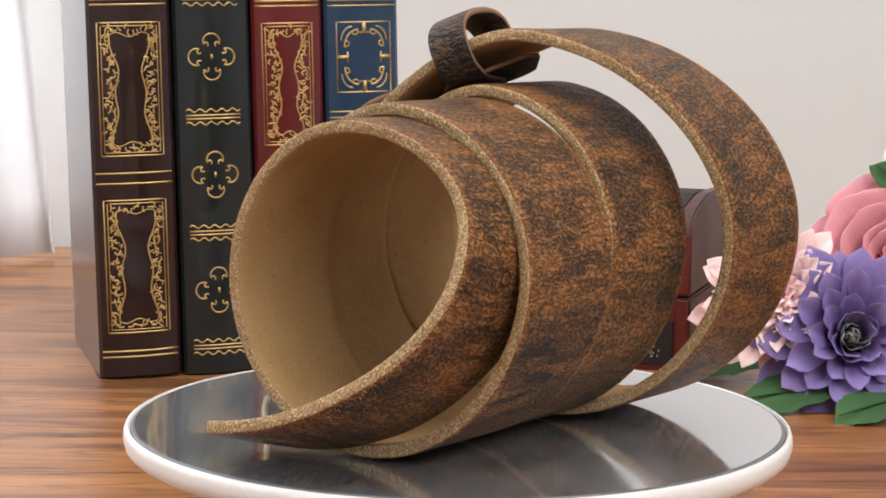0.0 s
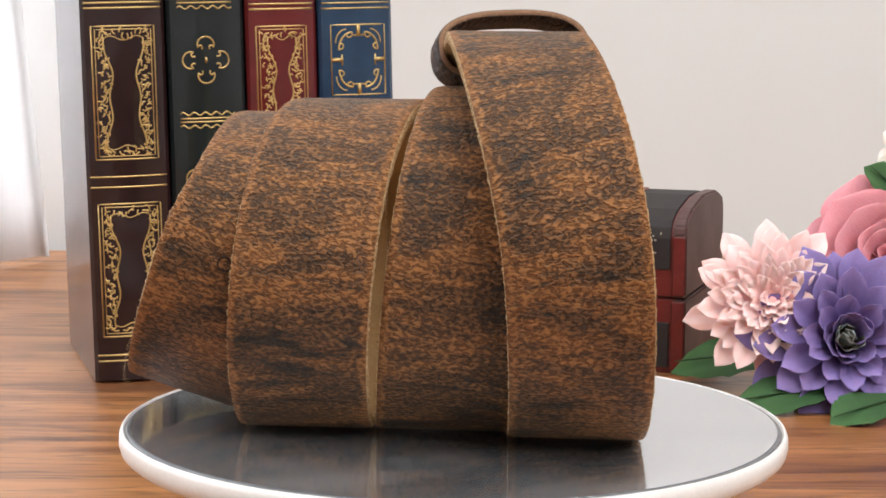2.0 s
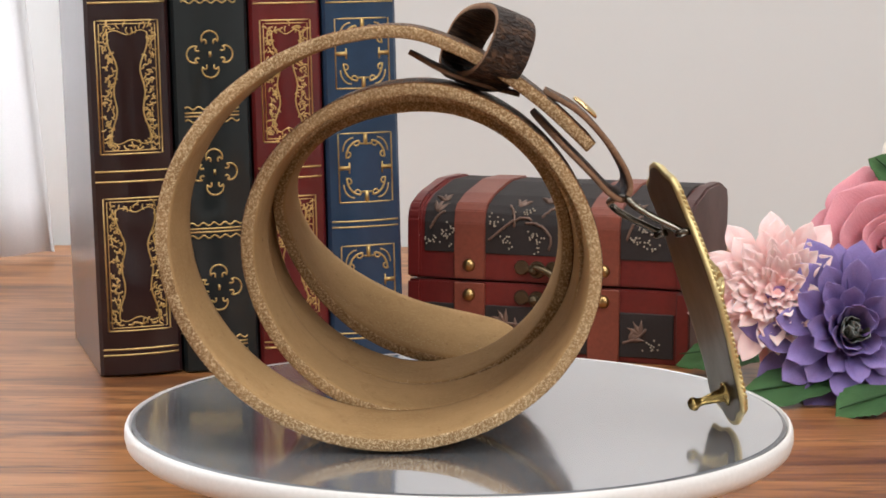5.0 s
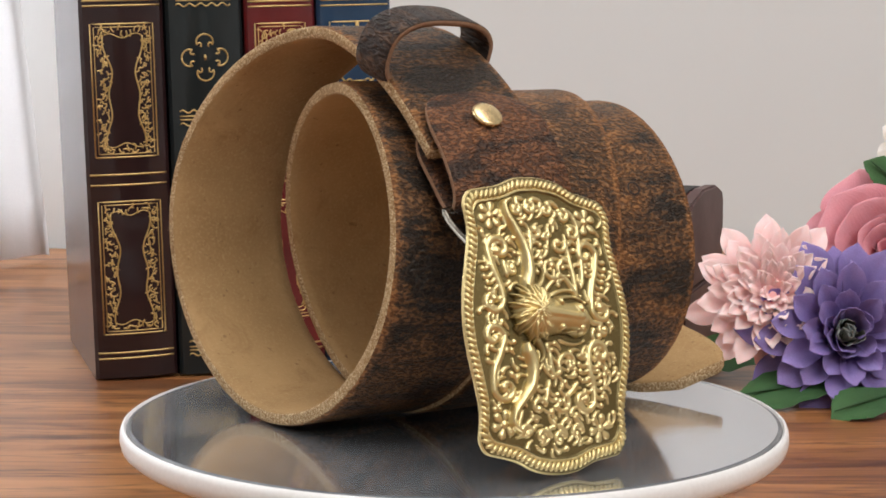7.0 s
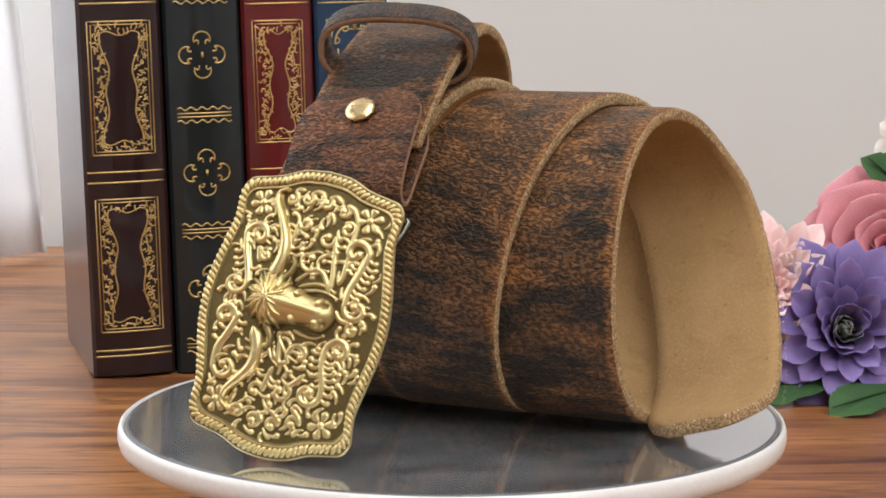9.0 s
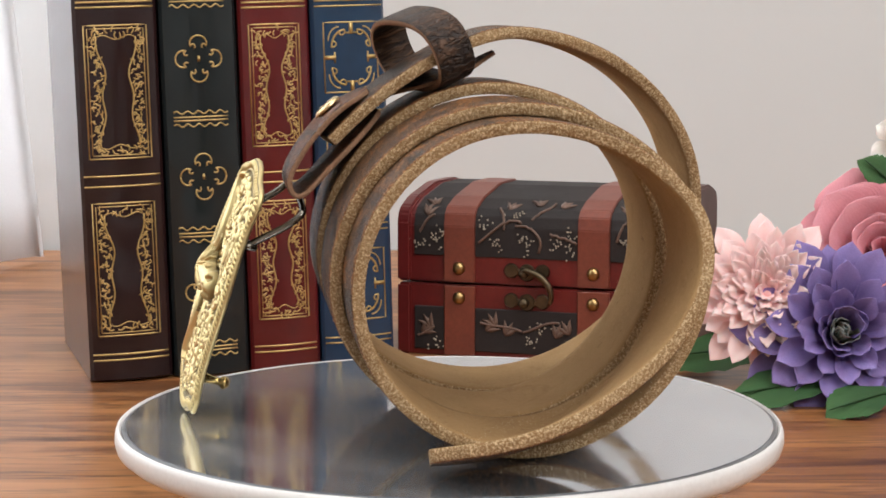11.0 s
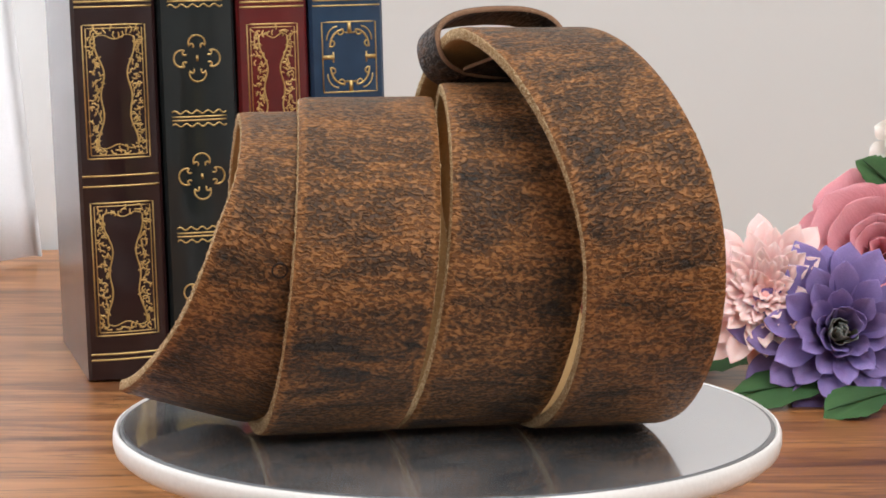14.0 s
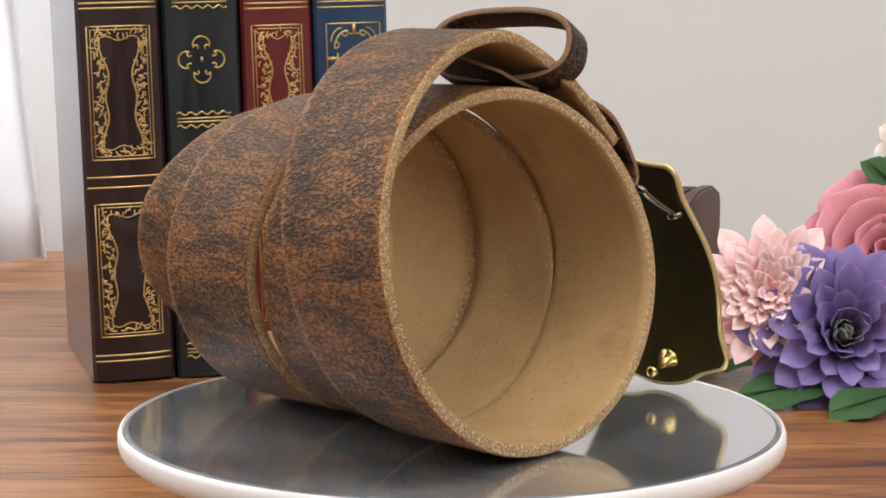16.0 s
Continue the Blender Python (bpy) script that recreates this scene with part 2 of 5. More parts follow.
def mirror_glass():
    """Mirror under a clouded protective film: bluish, with wiped smears."""
    n = Nodes("mirror_glass")
    v = n.coords()
    f = n.noise(v, 16, 5, 0.6, 0.5)
    smear = n.noise(n.coords("Object", (30, 9, 1), (0, 0, 0.5)), 1.0, 5, 0.65, 1.2)
    cloud = n.add("ShaderNodeMapRange", vals={"Value": n.math("ADD", n.math("MULTIPLY", f, 0.5), n.math("MULTIPLY", smear, 0.5)), "From Min": 0.40, "From Max": 0.66}).outputs[0]
    r = n.add("ShaderNodeMapRange", vals={"Value": cloud, "To Min": 0.05, "To Max": 0.17}).outputs[0]
    c = n.mix(cloud, (0.66, 0.695, 0.75), (0.77, 0.795, 0.835))
    metal = n.math("SUBTRACT", 0.92, n.math("MULTIPLY", cloud, 0.14))
    return n.out(Base_Color=c, Metallic=metal, Roughness=r, Coat_Weight=0.45, Coat_Roughness=0.40)


def table_wood():
    """Orange-brown boards with broad wavering dark figure and fine pores."""
    n = Nodes("table_wood")
    turn = (0, 0, radians(-5))
    warp = n.noise(n.coords("Object", (2.2, 7, 1), turn), 1.0, 4, 0.6, 0.6)
    streak = n.noise(n.coords("Object", (3.2, 30, 1), turn), 1.0, 5, 0.6, 1.6)
    fine = n.noise(n.coords("Object", (26, 700, 1), turn), 1.0, 3, 0.6)
    f = n.math("ADD", n.math("MULTIPLY", streak, 0.68), n.math("MULTIPLY", warp, 0.32))
    c = n.ramp(f, [(0.34, (0.070, 0.026, 0.011)), (0.43, (0.20, 0.076, 0.026)), (0.52, (0.36, 0.150, 0.050)), (0.68, (0.50, 0.235, 0.085))])
    c = n.mix(0.22, c, n.ramp(fine, [(0.3, (0.25, 0.25, 0.25)), (0.7, (0.8, 0.8, 0.8))]), "OVERLAY")
    vein = n.noise(n.coords("Object", (2.0, 22, 1), (0, 0, radians(-7))), 1.0, 4, 0.55, 2.2)
    vein = n.math("SUBTRACT", 1.0, n.math("DIVIDE", n.math("ABSOLUTE", n.math("SUBTRACT", vein, 0.47)), 0.022), True)
    c = n.mix(n.math("MULTIPLY", vein, n.math("MULTIPLY", warp, 1.35)), c, (0.045, 0.017, 0.008))
    return n.out(Base_Color=c, Roughness=0.36, Specular_IOR_Level=0.45, Normal=n.bump(fine, 0.08, 0.0004))


M_MIRROR = mirror_glass()
M_TABLE = table_wood()


def bound(name, a, b):
    n = Nodes(name)
    v = n.coords()
    f = n.noise(v, 45, 5)
    vor = n.add("ShaderNodeTexVoronoi", vals={"Vector": v, "Scale": 900.0}).outputs[0]
    c = n.mix(n.ramp(f, [(0.3, (0, 0, 0)), (0.7, (1, 1, 1))]), a, b)
    return n.out(Base_Color=c, Roughness=0.36, Specular_IOR_Level=0.20, Coat_Weight=0.7, Coat_Roughness=0.06, Normal=n.bump(vor, 0.08, 0.0003))


M_BROWN_BOOK = bound("oxblood_binding", (0.023, 0.008, 0.008), (0.014, 0.005, 0.006))
M_GREEN_BOOK = bound("green_binding", (0.010, 0.0155, 0.0165), (0.007, 0.011, 0.0125))
M_RED_BOOK = bound("red_binding", (0.13, 0.012, 0.012), (0.08, 0.009, 0.010))
M_BLUE_BOOK = bound("blue_binding", (0.018, 0.050, 0.105), (0.012, 0.032, 0.070))

# ---------------------------------------------------------------- room
def slab(name, x0, x1, y0, y1, z0, z1, mat, label, category="wall"):
    bm = bmesh.new()
    box(bm, x0, x1, y0, y1, z0, z1)
    ob = part(name, bm, mat, None, "", False)
    return tagged(ob, label, category, "", "structure")


RX0, RX1, RY0, RY1, RZ0, RZ1 = -1.6, 1.9, -2.3, 0.80, -0.80, 1.75
WX0, WX1, WZ0, WZ1 = -1.05, -0.37, -0.10, 1.25      # the window behind the curtain
slab("wall_north", WX1, RX1, RY1, RY1 + 0.12, RZ0, RZ1, M_WALL, "pale warm grey painted wall behind the table")
slab("wall_north_2", RX0, WX0, RY1, RY1 + 0.12, RZ0, RZ1, M_WALL, "pale warm grey painted wall beside the window")
slab("wall_north_3", WX0, WX1, RY1, RY1 + 0.12, RZ0, WZ0, M_WALL, "pale warm grey painted wall below the window")
slab("wall_north_4", WX0, WX1, RY1, RY1 + 0.12, WZ1, RZ1, M_WALL, "pale warm grey painted wall above the window")


def make_window():
    w = empty("window_1", "white framed window behind the curtain", "window", "", "structure")
    for x0, x1, z0, z1 in ((WX0, WX0 + 0.05, WZ0, WZ1), (WX1 - 0.05, WX1, WZ0, WZ1), (WX0 + 0.05, WX1 - 0.05, WZ0, WZ0 + 0.05), (WX0 + 0.05, WX1 - 0.05, WZ1 - 0.05, WZ1)):
        bm = bmesh.new()
        box(bm, x0, x1, RY1 + 0.03, RY1 + 0.08, z0, z1, 0.003)
        part("window_frame", bm, M_WHITE, w, "", False)


make_window()
slab("wall_south", RX0, RX1, RY0 - 0.12, RY0, RZ0, RZ1, M_WALL, "pale warm grey painted wall")
slab("wall_west", RX0 - 0.12, RX0, RY0 - 0.12, RY1 + 0.12, RZ0, RZ1, M_WALL, "pale warm grey painted wall")
slab("wall_east", RX1, RX1 + 0.12, RY0 - 0.12, RY1 + 0.12, RZ0, RZ1, M_WALL, "pale warm grey painted wall")
slab("ceiling", RX0 - 0.12, RX1 + 0.12, RY0 - 0.12, RY1 + 0.12, RZ1, RZ1 + 0.1, M_CEILING, "plain white painted ceiling", "ceiling")
slab("floor", RX0 - 0.12, RX1 + 0.12, RY0 - 0.12, RY1 + 0.12, RZ0 - 0.1, RZ0, M_TABLE, "brown wooden floor", "floor")

# ---------------------------------------------------------------- table
def make_table():
    t = empty("table", "reddish brown wooden table with dark streaked grain", "table")
    t.location = (0.05, 0.1, TABLE)
    bm = bmesh.new()
    box(bm, -1.0, 1.0, -0.85, 0.69, -0.04, 0.0, 0.004)
    part("tabletop", bm, M_TABLE, t, "", False)
    for x in (-0.93, 0.93):
        for y in (-0.78, 0.62):
            bm = bmesh.new()
            box(bm, x - 0.035, x + 0.035, y - 0.035, y + 0.035, RZ0 - TABLE, -0.04, 0.003)
            part("leg", bm, M_TABLE, t, "", False)
    return t


make_table()


# ---------------------------------------------------------------- turntable
def make_turntable():
    t = empty("turntable", "white plastic display turntable with a mirror top on the table", "turntable")
    t.location = (-0.0012, 0, TABLE)
    b = TABLE
    base = lathe([(0, 0), (0.070, 0), (0.078, 0.002), (0.080, 0.006), (0.076, 0.020), (0.0735, 0.026), (0.073, -b - 0.0095), (0, -b - 0.0095)])
    part("base", base, M_WHITE, t, "white plastic drum base")
    disc = lathe([(0, -0.0085), (0.094, -0.0085), (0.0975, -0.0078), (0.0995, -0.0060), (0.1, -0.004), (0.0999, -0.0018), (0.0994, -0.0004),
                  (0.0988, 0.0), (0.0984, -0.0002), (0.0982, -0.0012), (0, -0.0012)], 160, 1.017)
    disc = part("disc", disc, M_WHITE, t, "white plastic disc with a rounded rim")
    disc.location = (0, 0, -b)
    seam = lathe([(0.0965, -0.0006), (0.0972, -0.0001), (0.0980, -0.0006), (0.0980, -0.0011), (0.0965, -0.0011)], 160, 1.017)
    part("seam", seam, mottled("grey_seam", (0.16, 0.165, 0.17), (0.1, 0.1, 0.11), 80, 0.4), disc, "dark grey bevelled edge of the mirror")
    top = lathe([(0.0967, -0.001), (0.0967, 0.0), (0, 0.0)], 160, 1.017)
    part("mirror", top, M_MIRROR, disc, "round mirror glass with faint smears", False)
    return t, disc


turntable, turning_disc = make_turntable()

# ---------------------------------------------------------------- belt
AXIS = radians(52)
CA, SA = math.cos(AXIS), math.sin(AXIS)


def bp(u, v, z):
    """From the coil's own axes (along, across, up; millimetres) to the belt's space."""
    return Vector(((u * CA - v * SA) / 1000, (u * SA + v * CA) / 1000, z / 1000))


# The coil's turning points (lowest, side, top, other side of each turn): along, across, up, and how round the quarter is that leads to it
TURNS = [(-83.5, 9, 5.6, 2), (-57, -61.5, 60, 1.9), (-45.3, -12, 95, 2), (-45, 35.7, 47, 2), (-42.5, -14, 0.3, 2),
         (-36.5, -67, 52, 1.9), (-27.5, -12, 99, 2), (-12.5, 39.5, 46, 2), (-3, -14, 0.3, 2),
         (6, -64.5, 54, 1.9), (14.5, -11, 103, 2), (25.8, 41, 51, 1.85), (36.8, -18, 0.4, 2),
         (39.0, -83.6, 62, 1.95), (18, -17, 119.4, 1.95), (11, 62, 45, 1.5)]


def coil():
    """The strap's middle line on its outer face, quarter by quarter."""
    out = [(-82.7, 16.2, 5.0), (-83.1, 12.6, 5.4)]
    for k in range(len(TURNS) - 1):
        (u0, v0, z0, _), (u1, v1, z1, p) = TURNS[k], TURNS[k + 1]
        for i in range(9):
            a = math.pi / 2 * i / 9
            s, c = math.sin(a) ** (2 / p), math.cos(a) ** (2 / p)
            w = i / 9
            if k == 0:
                w = w ** 1.15
            elif k == 1:
                w = 1 - (1 - w) ** 1.5
            um, up = TURNS[max(0, k - 1)][0], TURNS[min(len(TURNS) - 1, k + 2)][0]
            uu = 0.5 * (2 * u0 + (u1 - um) * w + (2 * um - 5 * u0 + 4 * u1 - up) * w * w + (3 * u0 - um - 3 * u1 + up) * w ** 3)
            if k % 2 == 0:      # from a lowest or highest point to a side
                q = (uu, v0 + (v1 - v0) * s, z1 + (z0 - z1) * c)
            else:
                q = (uu, v1 + (v0 - v1) * c, z0 + (z1 - z0) * s)
            if k < len(TURNS) - 2 or q[1] < 41:
                out.append(q)
    return out


COIL = coil()
WIDE, THICK = 38.6, 3.9


def ribbon(ctrl, wide, thick, step=1.2, nacross=22, rough=0.0, tip=None, seed=3, lean=None, u_start=0.0, smooth=50):
    """A leather strip along ctrl with rounded upper edges. Slots: 0 grain side, 1 flesh side, 2 cut edges. tip(s, total) narrows it."""
    rng = np.random.default_rng(seed)
    pts, s = spline(ctrl, step)
    for _ in range(smooth):
        pts[1:-1] = 0.25 * pts[:-2] + 0.5 * pts[1:-1] + 0.25 * pts[2:]
    T = np.gradient(pts, axis=0)
    T /= np.linalg.norm(T, axis=1)[:, None]
    ax = np.tile([1.0, 0, 0], (len(pts), 1)) if lean is None else np.array([lean(a / s[-1]) for a in s])
    Wd = ax - T * (ax * T).sum(1)[:, None]
    Wd /= np.linalg.norm(Wd, axis=1)[:, None]
    N = np.cross(Wd, T)
    bm = bmesh.new()
    uvl = bm.loops.layers.uv.new("UVMap")
    half = wide / 2
    sec = []
    for x in np.linspace(-1, 1, nacross + 1):
        # top face: slight dome, a crease line beside each edge and a rounded shoulder
        d = half * (1 - abs(x))
        h = -0.35 * math.exp(-(d / 0.45) ** 2) * min(1, thick / 3) - 0.16 * math.exp(-((d - 2.2) / 0.45) ** 2)
        sec.append((x, h, 0))
    for k in range(1, 6):
        sec.append((1.0 + 0.012 * math.sin(math.pi * k / 6), -0.35 * min(1, thick / 3) - (thick - 0.55) * k / 6, 2))
    for x in np.linspace(1, -1, 13):
        sec.append((x, -thick + 0.2 * (abs(x) > 0.99), 1))
    for k in range(5, 0, -1):
        sec.append((-1.0 - 0.012 * math.sin(math.pi * k / 6), -0.35 * min(1, thick / 3) - (thick - 0.55) * k / 6, 2))
    m = len(sec)
    rows = []
    for i in range(len(pts)):
        w = half if tip is None else half * tip(s[i], s[-1])
        row = []
        for x, h, slot in sec:
            p = pts[i] + Wd[i] * (x * w) + N[i] * h
            if slot == 2 and rough:
                p = p + Wd[i] * (math.copysign(1, x) * rng.normal(0.12, 1) * rough) + N[i] * rng.normal(0, rough * 0.5)
            row.append(bm.verts.new(bp(*p)))
        rows.append(row)
    def face(vs, uvs, slot):
        f = bm.faces.new(vs)
        f.material_index = slot
        for l, c in zip(f.loops, uvs):
            l[uvl].uv = c
    for i in range(len(rows) - 1):
        for j in range(m):
            k = (j + 1) % m
            a, b = sec[j], sec[k]
            slot = 0 if a[2] == 0 and b[2] == 0 else (1 if a[2] == 1 and b[2] == 1 else 2)
            s0, s1 = (u_start + s[i]) / 1000, (u_start + s[i + 1]) / 1000
            y0, y1 = a[0] * half / 1000, b[0] * half / 1000
            face((rows[i][j], rows[i][k], rows[i + 1][k], rows[i + 1][j]), ((s0, y0), (s0, y1), (s1, y1), (s1, y0)), slot)
    for row, rev in ((rows[0], False), (rows[-1], True)):
        f = bm.faces.new(row if not rev else list(reversed(row)))
        f.material_index = 2
    bmesh.ops.recalc_face_normals(bm, faces=bm.faces)
    return bm


def tongue(s, total):
    """The rounded end of the tail."""
    return 1.0 if s > 24 else max(0.42, math.sqrt(max(0.0, 1 - ((24 - s) / 26.5) ** 2)))


def tail_lean(f):
    """The tail lies on one edge: its outer edge is raised."""
    d = f * 1230
    return (1.0, 0.0, -0.30 * (1.0 if d < 45 else max(0.0, 0.5 + 0.5 * math.cos(math.pi * min(1.0, (d - 45) / 65)))))


belt = empty("belt", "coiled distressed brown leather belt with antique brass buckle", "belt")
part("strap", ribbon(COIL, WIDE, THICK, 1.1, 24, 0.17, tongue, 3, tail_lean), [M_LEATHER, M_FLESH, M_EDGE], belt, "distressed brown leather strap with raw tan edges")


def strap_frames():
    pts, s = spline(COIL, 1.1)
    for _ in range(50):
        pts[1:-1] = 0.25 * pts[:-2] + 0.5 * pts[1:-1] + 0.25 * pts[2:]
    T = np.gradient(pts, axis=0)
    T /= np.linalg.norm(T, axis=1)[:, None]
    W = np.array([1.0, 0, 0]) - T * T[:, :1]
    W /= np.linalg.norm(W, axis=1)[:, None]
    return pts, s, T, W, np.cross(W, T)


SP, SS, ST, SW, SN = strap_frames()


def frayed_edges():
    """Loose fibres that stand out of the cut edges."""
    rng = np.random.default_rng(11)
    bm = bmesh.new()
    for _ in range(6500):
        i = rng.integers(12, len(SP) - 6)
        side = rng.choice([-1, 1])
        h = rng.uniform(-THICK + 0.1, -0.4)
        p = SP[i] + SW[i] * side * WIDE / 2 + SN[i] * h
        d = SW[i] * side * rng.uniform(0.2, 1.0) + SN[i] * rng.normal(0, 0.5) + ST[i] * rng.normal(0, 0.7)
        d *= rng.uniform(0.35, 1.0)
        w = ST[i] * 0.07
        g = SN[i] * 0.07
        a, b, c, e = bp(*(p - w)), bp(*(p + w)), bp(*(p + g)), bp(*(p + d))
        vs = [bm.verts.new(q) for q in (a, b, c, e)]
        for f in ((0, 1, 3), (1, 2, 3), (2, 0, 3)):
            bm.faces.new([vs[k] for k in f])
    return bm


tagged(part("fibres", frayed_edges(), M_FIBRE, belt, "loose tan leather fibres along the cut edges"), kind="stuff")


def punched_holes():
    first = int(np.argmin(np.linalg.norm(SP[:200] - np.array([-60, -61.5, 55]), axis=1)))
    # dark discs on both faces paint the shade in holes that aren't cut
    mat = mottled("hole_shadow", (0.02, 0.012, 0.008), (0.03, 0.02, 0.012), 400, 0.9)
    for k in range(6):
        i = first + int(25 * k / 1.1)
        for h, flip in ((0.02, 1), (-THICK - 0.02, -1)):
            bm = bmesh.new()
            c = SP[i] + SN[i] * h
            ring = []
            for r, d in ((2.4, -0.12), (2.15, 0.05), (1.8, -0.02), (1.55, -0.12)):
                ring.append([bm.verts.new(bp(*(c + SN[i] * d * flip + (SW[i] * math.cos(2 * math.pi * j / 14) + ST[i] * math.sin(2 * math.pi * j / 14)) * r))) for j in range(14)])
            for a, b in zip(ring, ring[1:]):
                for j in range(14):
                    bm.faces.new((a[j], a[(j + 1) % 14], b[(j + 1) % 14], b[j]))
            f = bm.faces.new(ring[-1])
            f.material_index = 1
            bmesh.ops.recalc_face_normals(bm, faces=bm.faces)
            part("punched_hole", bm, [M_LEATHER_DARK if flip > 0 else M_FLESH, mat], belt)


punched_holes()

# folded leather tab that holds the buckle: over the strap, round the wire, back under it
TAB = [(13, 25, 100.6), (12.8, 34.5, 95.2), (12.3, 42.5, 87), (12, 48.2, 78.5), (12, 50.2, 72.5), (12, 47.5, 68.0), (12.2, 43.0, 69.8), (12.6, 36.5, 76.5), (13, 28.5, 84.5), (13.6, 20.5, 92.8)]


def tab_tip(s, total):
    e = min(s, total - s)
    return 1.0 if e > 17 else 0.30 + 0.70 * math.sqrt(max(0.0, 1 - ((17 - e) / 17) ** 2))


part("buckle_tab", ribbon(TAB, 38.2, 1.9, 0.8, 20, 0.05, tab_tip, 5, None, 1500, 6), [M_TAB, M_TAB, M_EDGE_THIN], belt, "folded reddish brown leather tab")


def framed(ob, origin, ex, ey, ez):
    """Places a part by its own axes, given in the coil's axes and millimetres."""
    o = bp(*origin)
    cols = [bp(*e).normalized() for e in (ex, ey, ez)]
    ob.matrix_basis = Matrix.Translation(o) @ Matrix((cols[0], cols[1], cols[2])).transposed().to_4x4()
    return ob


def axes_from(ex, ey):
    ex, ey = Vector(ex).normalized(), Vector(ey)
    ey = (ey - ex * ey.dot(ex)).normalized()
    return ex, ey, ex.cross(ey)


def make_rivet():
    cap = lathe([(0.0, 0.00085), (0.0024, 0.0008), (0.0037, 0.0006), (0.0044, 0.0002), (0.0046, -0.0003), (0.0045, -0.0008), (0.0, -0.0008)], 40)
    ob = part("rivet", cap, mottled("polished_brass", (0.78, 0.60, 0.33), (0.72, 0.54, 0.28), 200, 0.27, 1.0, 0.03, 900), belt, "round polished brass rivet")
    ez = Vector((0.0, 0.66, 0.75)).normalized()
    ex = Vector((1, 0, 0))
    framed(ob, (12.6, 36.7, 94.9), ex, ez.cross(ex), ez)


make_rivet()


def make_keeper():
    """A flat leather ring round the strap, set askew, with its lapped ends below."""
    e1 = Vector((44, 15, 1.5)).normalized()
    e3 = Vector((0, -10.8, 3.8)).normalized()
    e3 = (e3 - e1 * e3.dot(e1)).normalized()
    e2 = e1.cross(e3)
    if e2.z < 0:
        e2 = -e2
    c = Vector((15.2, 7.2, 112.2))
    n, wide, thick = 72, 12.0, 2.0
    bm = bmesh.new()
    uvl = bm.loops.layers.uv.new("UVMap")
    rows = []
    for i in range(n):
        a = 2 * math.pi * i / n
        ca, sa = math.cos(a), math.sin(a)
        p = 2.6
        r = (abs(ca / 23.6) ** p + abs(sa / 11.8) ** p) ** (-1 / p)
        q = c + e1 * (r * ca) + e2 * (r * sa)
        m = (e1 * (ca / 23.6) + e2 * (sa / 11.8)).normalized()
        row = []
        for x, h in ((-1, -0.3), (-0.93, 0), (-0.5, 0.1), (0, 0.12), (0.5, 0.1), (0.93, 0), (1, -0.3), (1.0, -thick), (0, -thick), (-1.0, -thick)):
            row.append(bm.verts.new(bp(*(q + e3 * (x * wide / 2) + m * h))))
        rows.append(row)
    k = len(rows[0])
    for i in range(n):
        a, b = rows[i], rows[(i + 1) % n]
        for j in range(k):
            jj = (j + 1) % k
            f = bm.faces.new((a[j], a[jj], b[jj], b[j]))
            f.material_index = 0 if j < 6 else (1 if j in (7, 8) else 2)
            for l, cc in zip(f.loops, ((i, j), (i, jj), (i + 1, jj), (i + 1, j))):
                l[uvl].uv = (2.0 + cc[0] * 0.0016, cc[1] * 0.002)
    bmesh.ops.recalc_face_normals(bm, faces=bm.faces)
    keeper = part("keeper", bm, [M_LEATHER_DARK, M_LEATHER_DARK, M_EDGE_THIN], belt, "dark brown leather keeper loop with pale edges")
    lap = [(15, 17, 97.8), (15, 8, 100.4), (15, -4, 104.4), (15, -15.5, 110.2)]

    def point(s, total):
        e = min(s, total - s)
        return 0.25 + 0.75 * min(1.0, e / 9)
    part("lapped_end", ribbon(lap, 24, 1.5, 0.8, 10, 0.04, point, 7, None, 1700, 2), [M_LEATHER_DARK, M_LEATHER_DARK, M_EDGE_THIN], keeper, "dark pointed ends of the keeper lapped under the strap")


make_keeper()


# ---------------------------------------------------------------- buckle
EX, EY, EZ = axes_from((-45.4, -3, -6), (-9.6, -20.5, 63))
BUCKLE_AT = (15.2, 69.0, 39.8)


def outline(n=220):
    """The buckle's scalloped outline, millimetres, from one quarter."""
    q = [(0, 39.4), (7, 38.6), (13, 36.2), (18.5, 35.0), (22.3, 34.0), (24.2, 31.0), (24.0, 27.5), (23.9, 23), (25.3, 16), (27.0, 8), (27.7, 0)]
    full = q + [(x, -y) for x, y in reversed(q[:-1])]
    full = full + [(-x, y) for x, y in reversed(full[1:-1])]
    full.append(full[0])
    pts, _ = spline([(x, y, 0) for x, y in full], 0.4)
    d = np.r_[0, np.cumsum(np.linalg.norm(np.diff(pts, axis=0), axis=1))]
    s = np.linspace(0, d[-1], n, endpoint=False)
    return np.stack([np.interp(s, d, pts[:, k]) * (1.03, 1.035)[k] for k in (0, 1)], 1), d[-1]


def dome(x, y):
    return 2.6 * (1 - (y / 40) ** 2) + 0.9 * (1 - (x / 28) ** 2)


def mm(v):
    return Vector((v[0] / 1000, v[1] / 1000, v[2] / 1000))


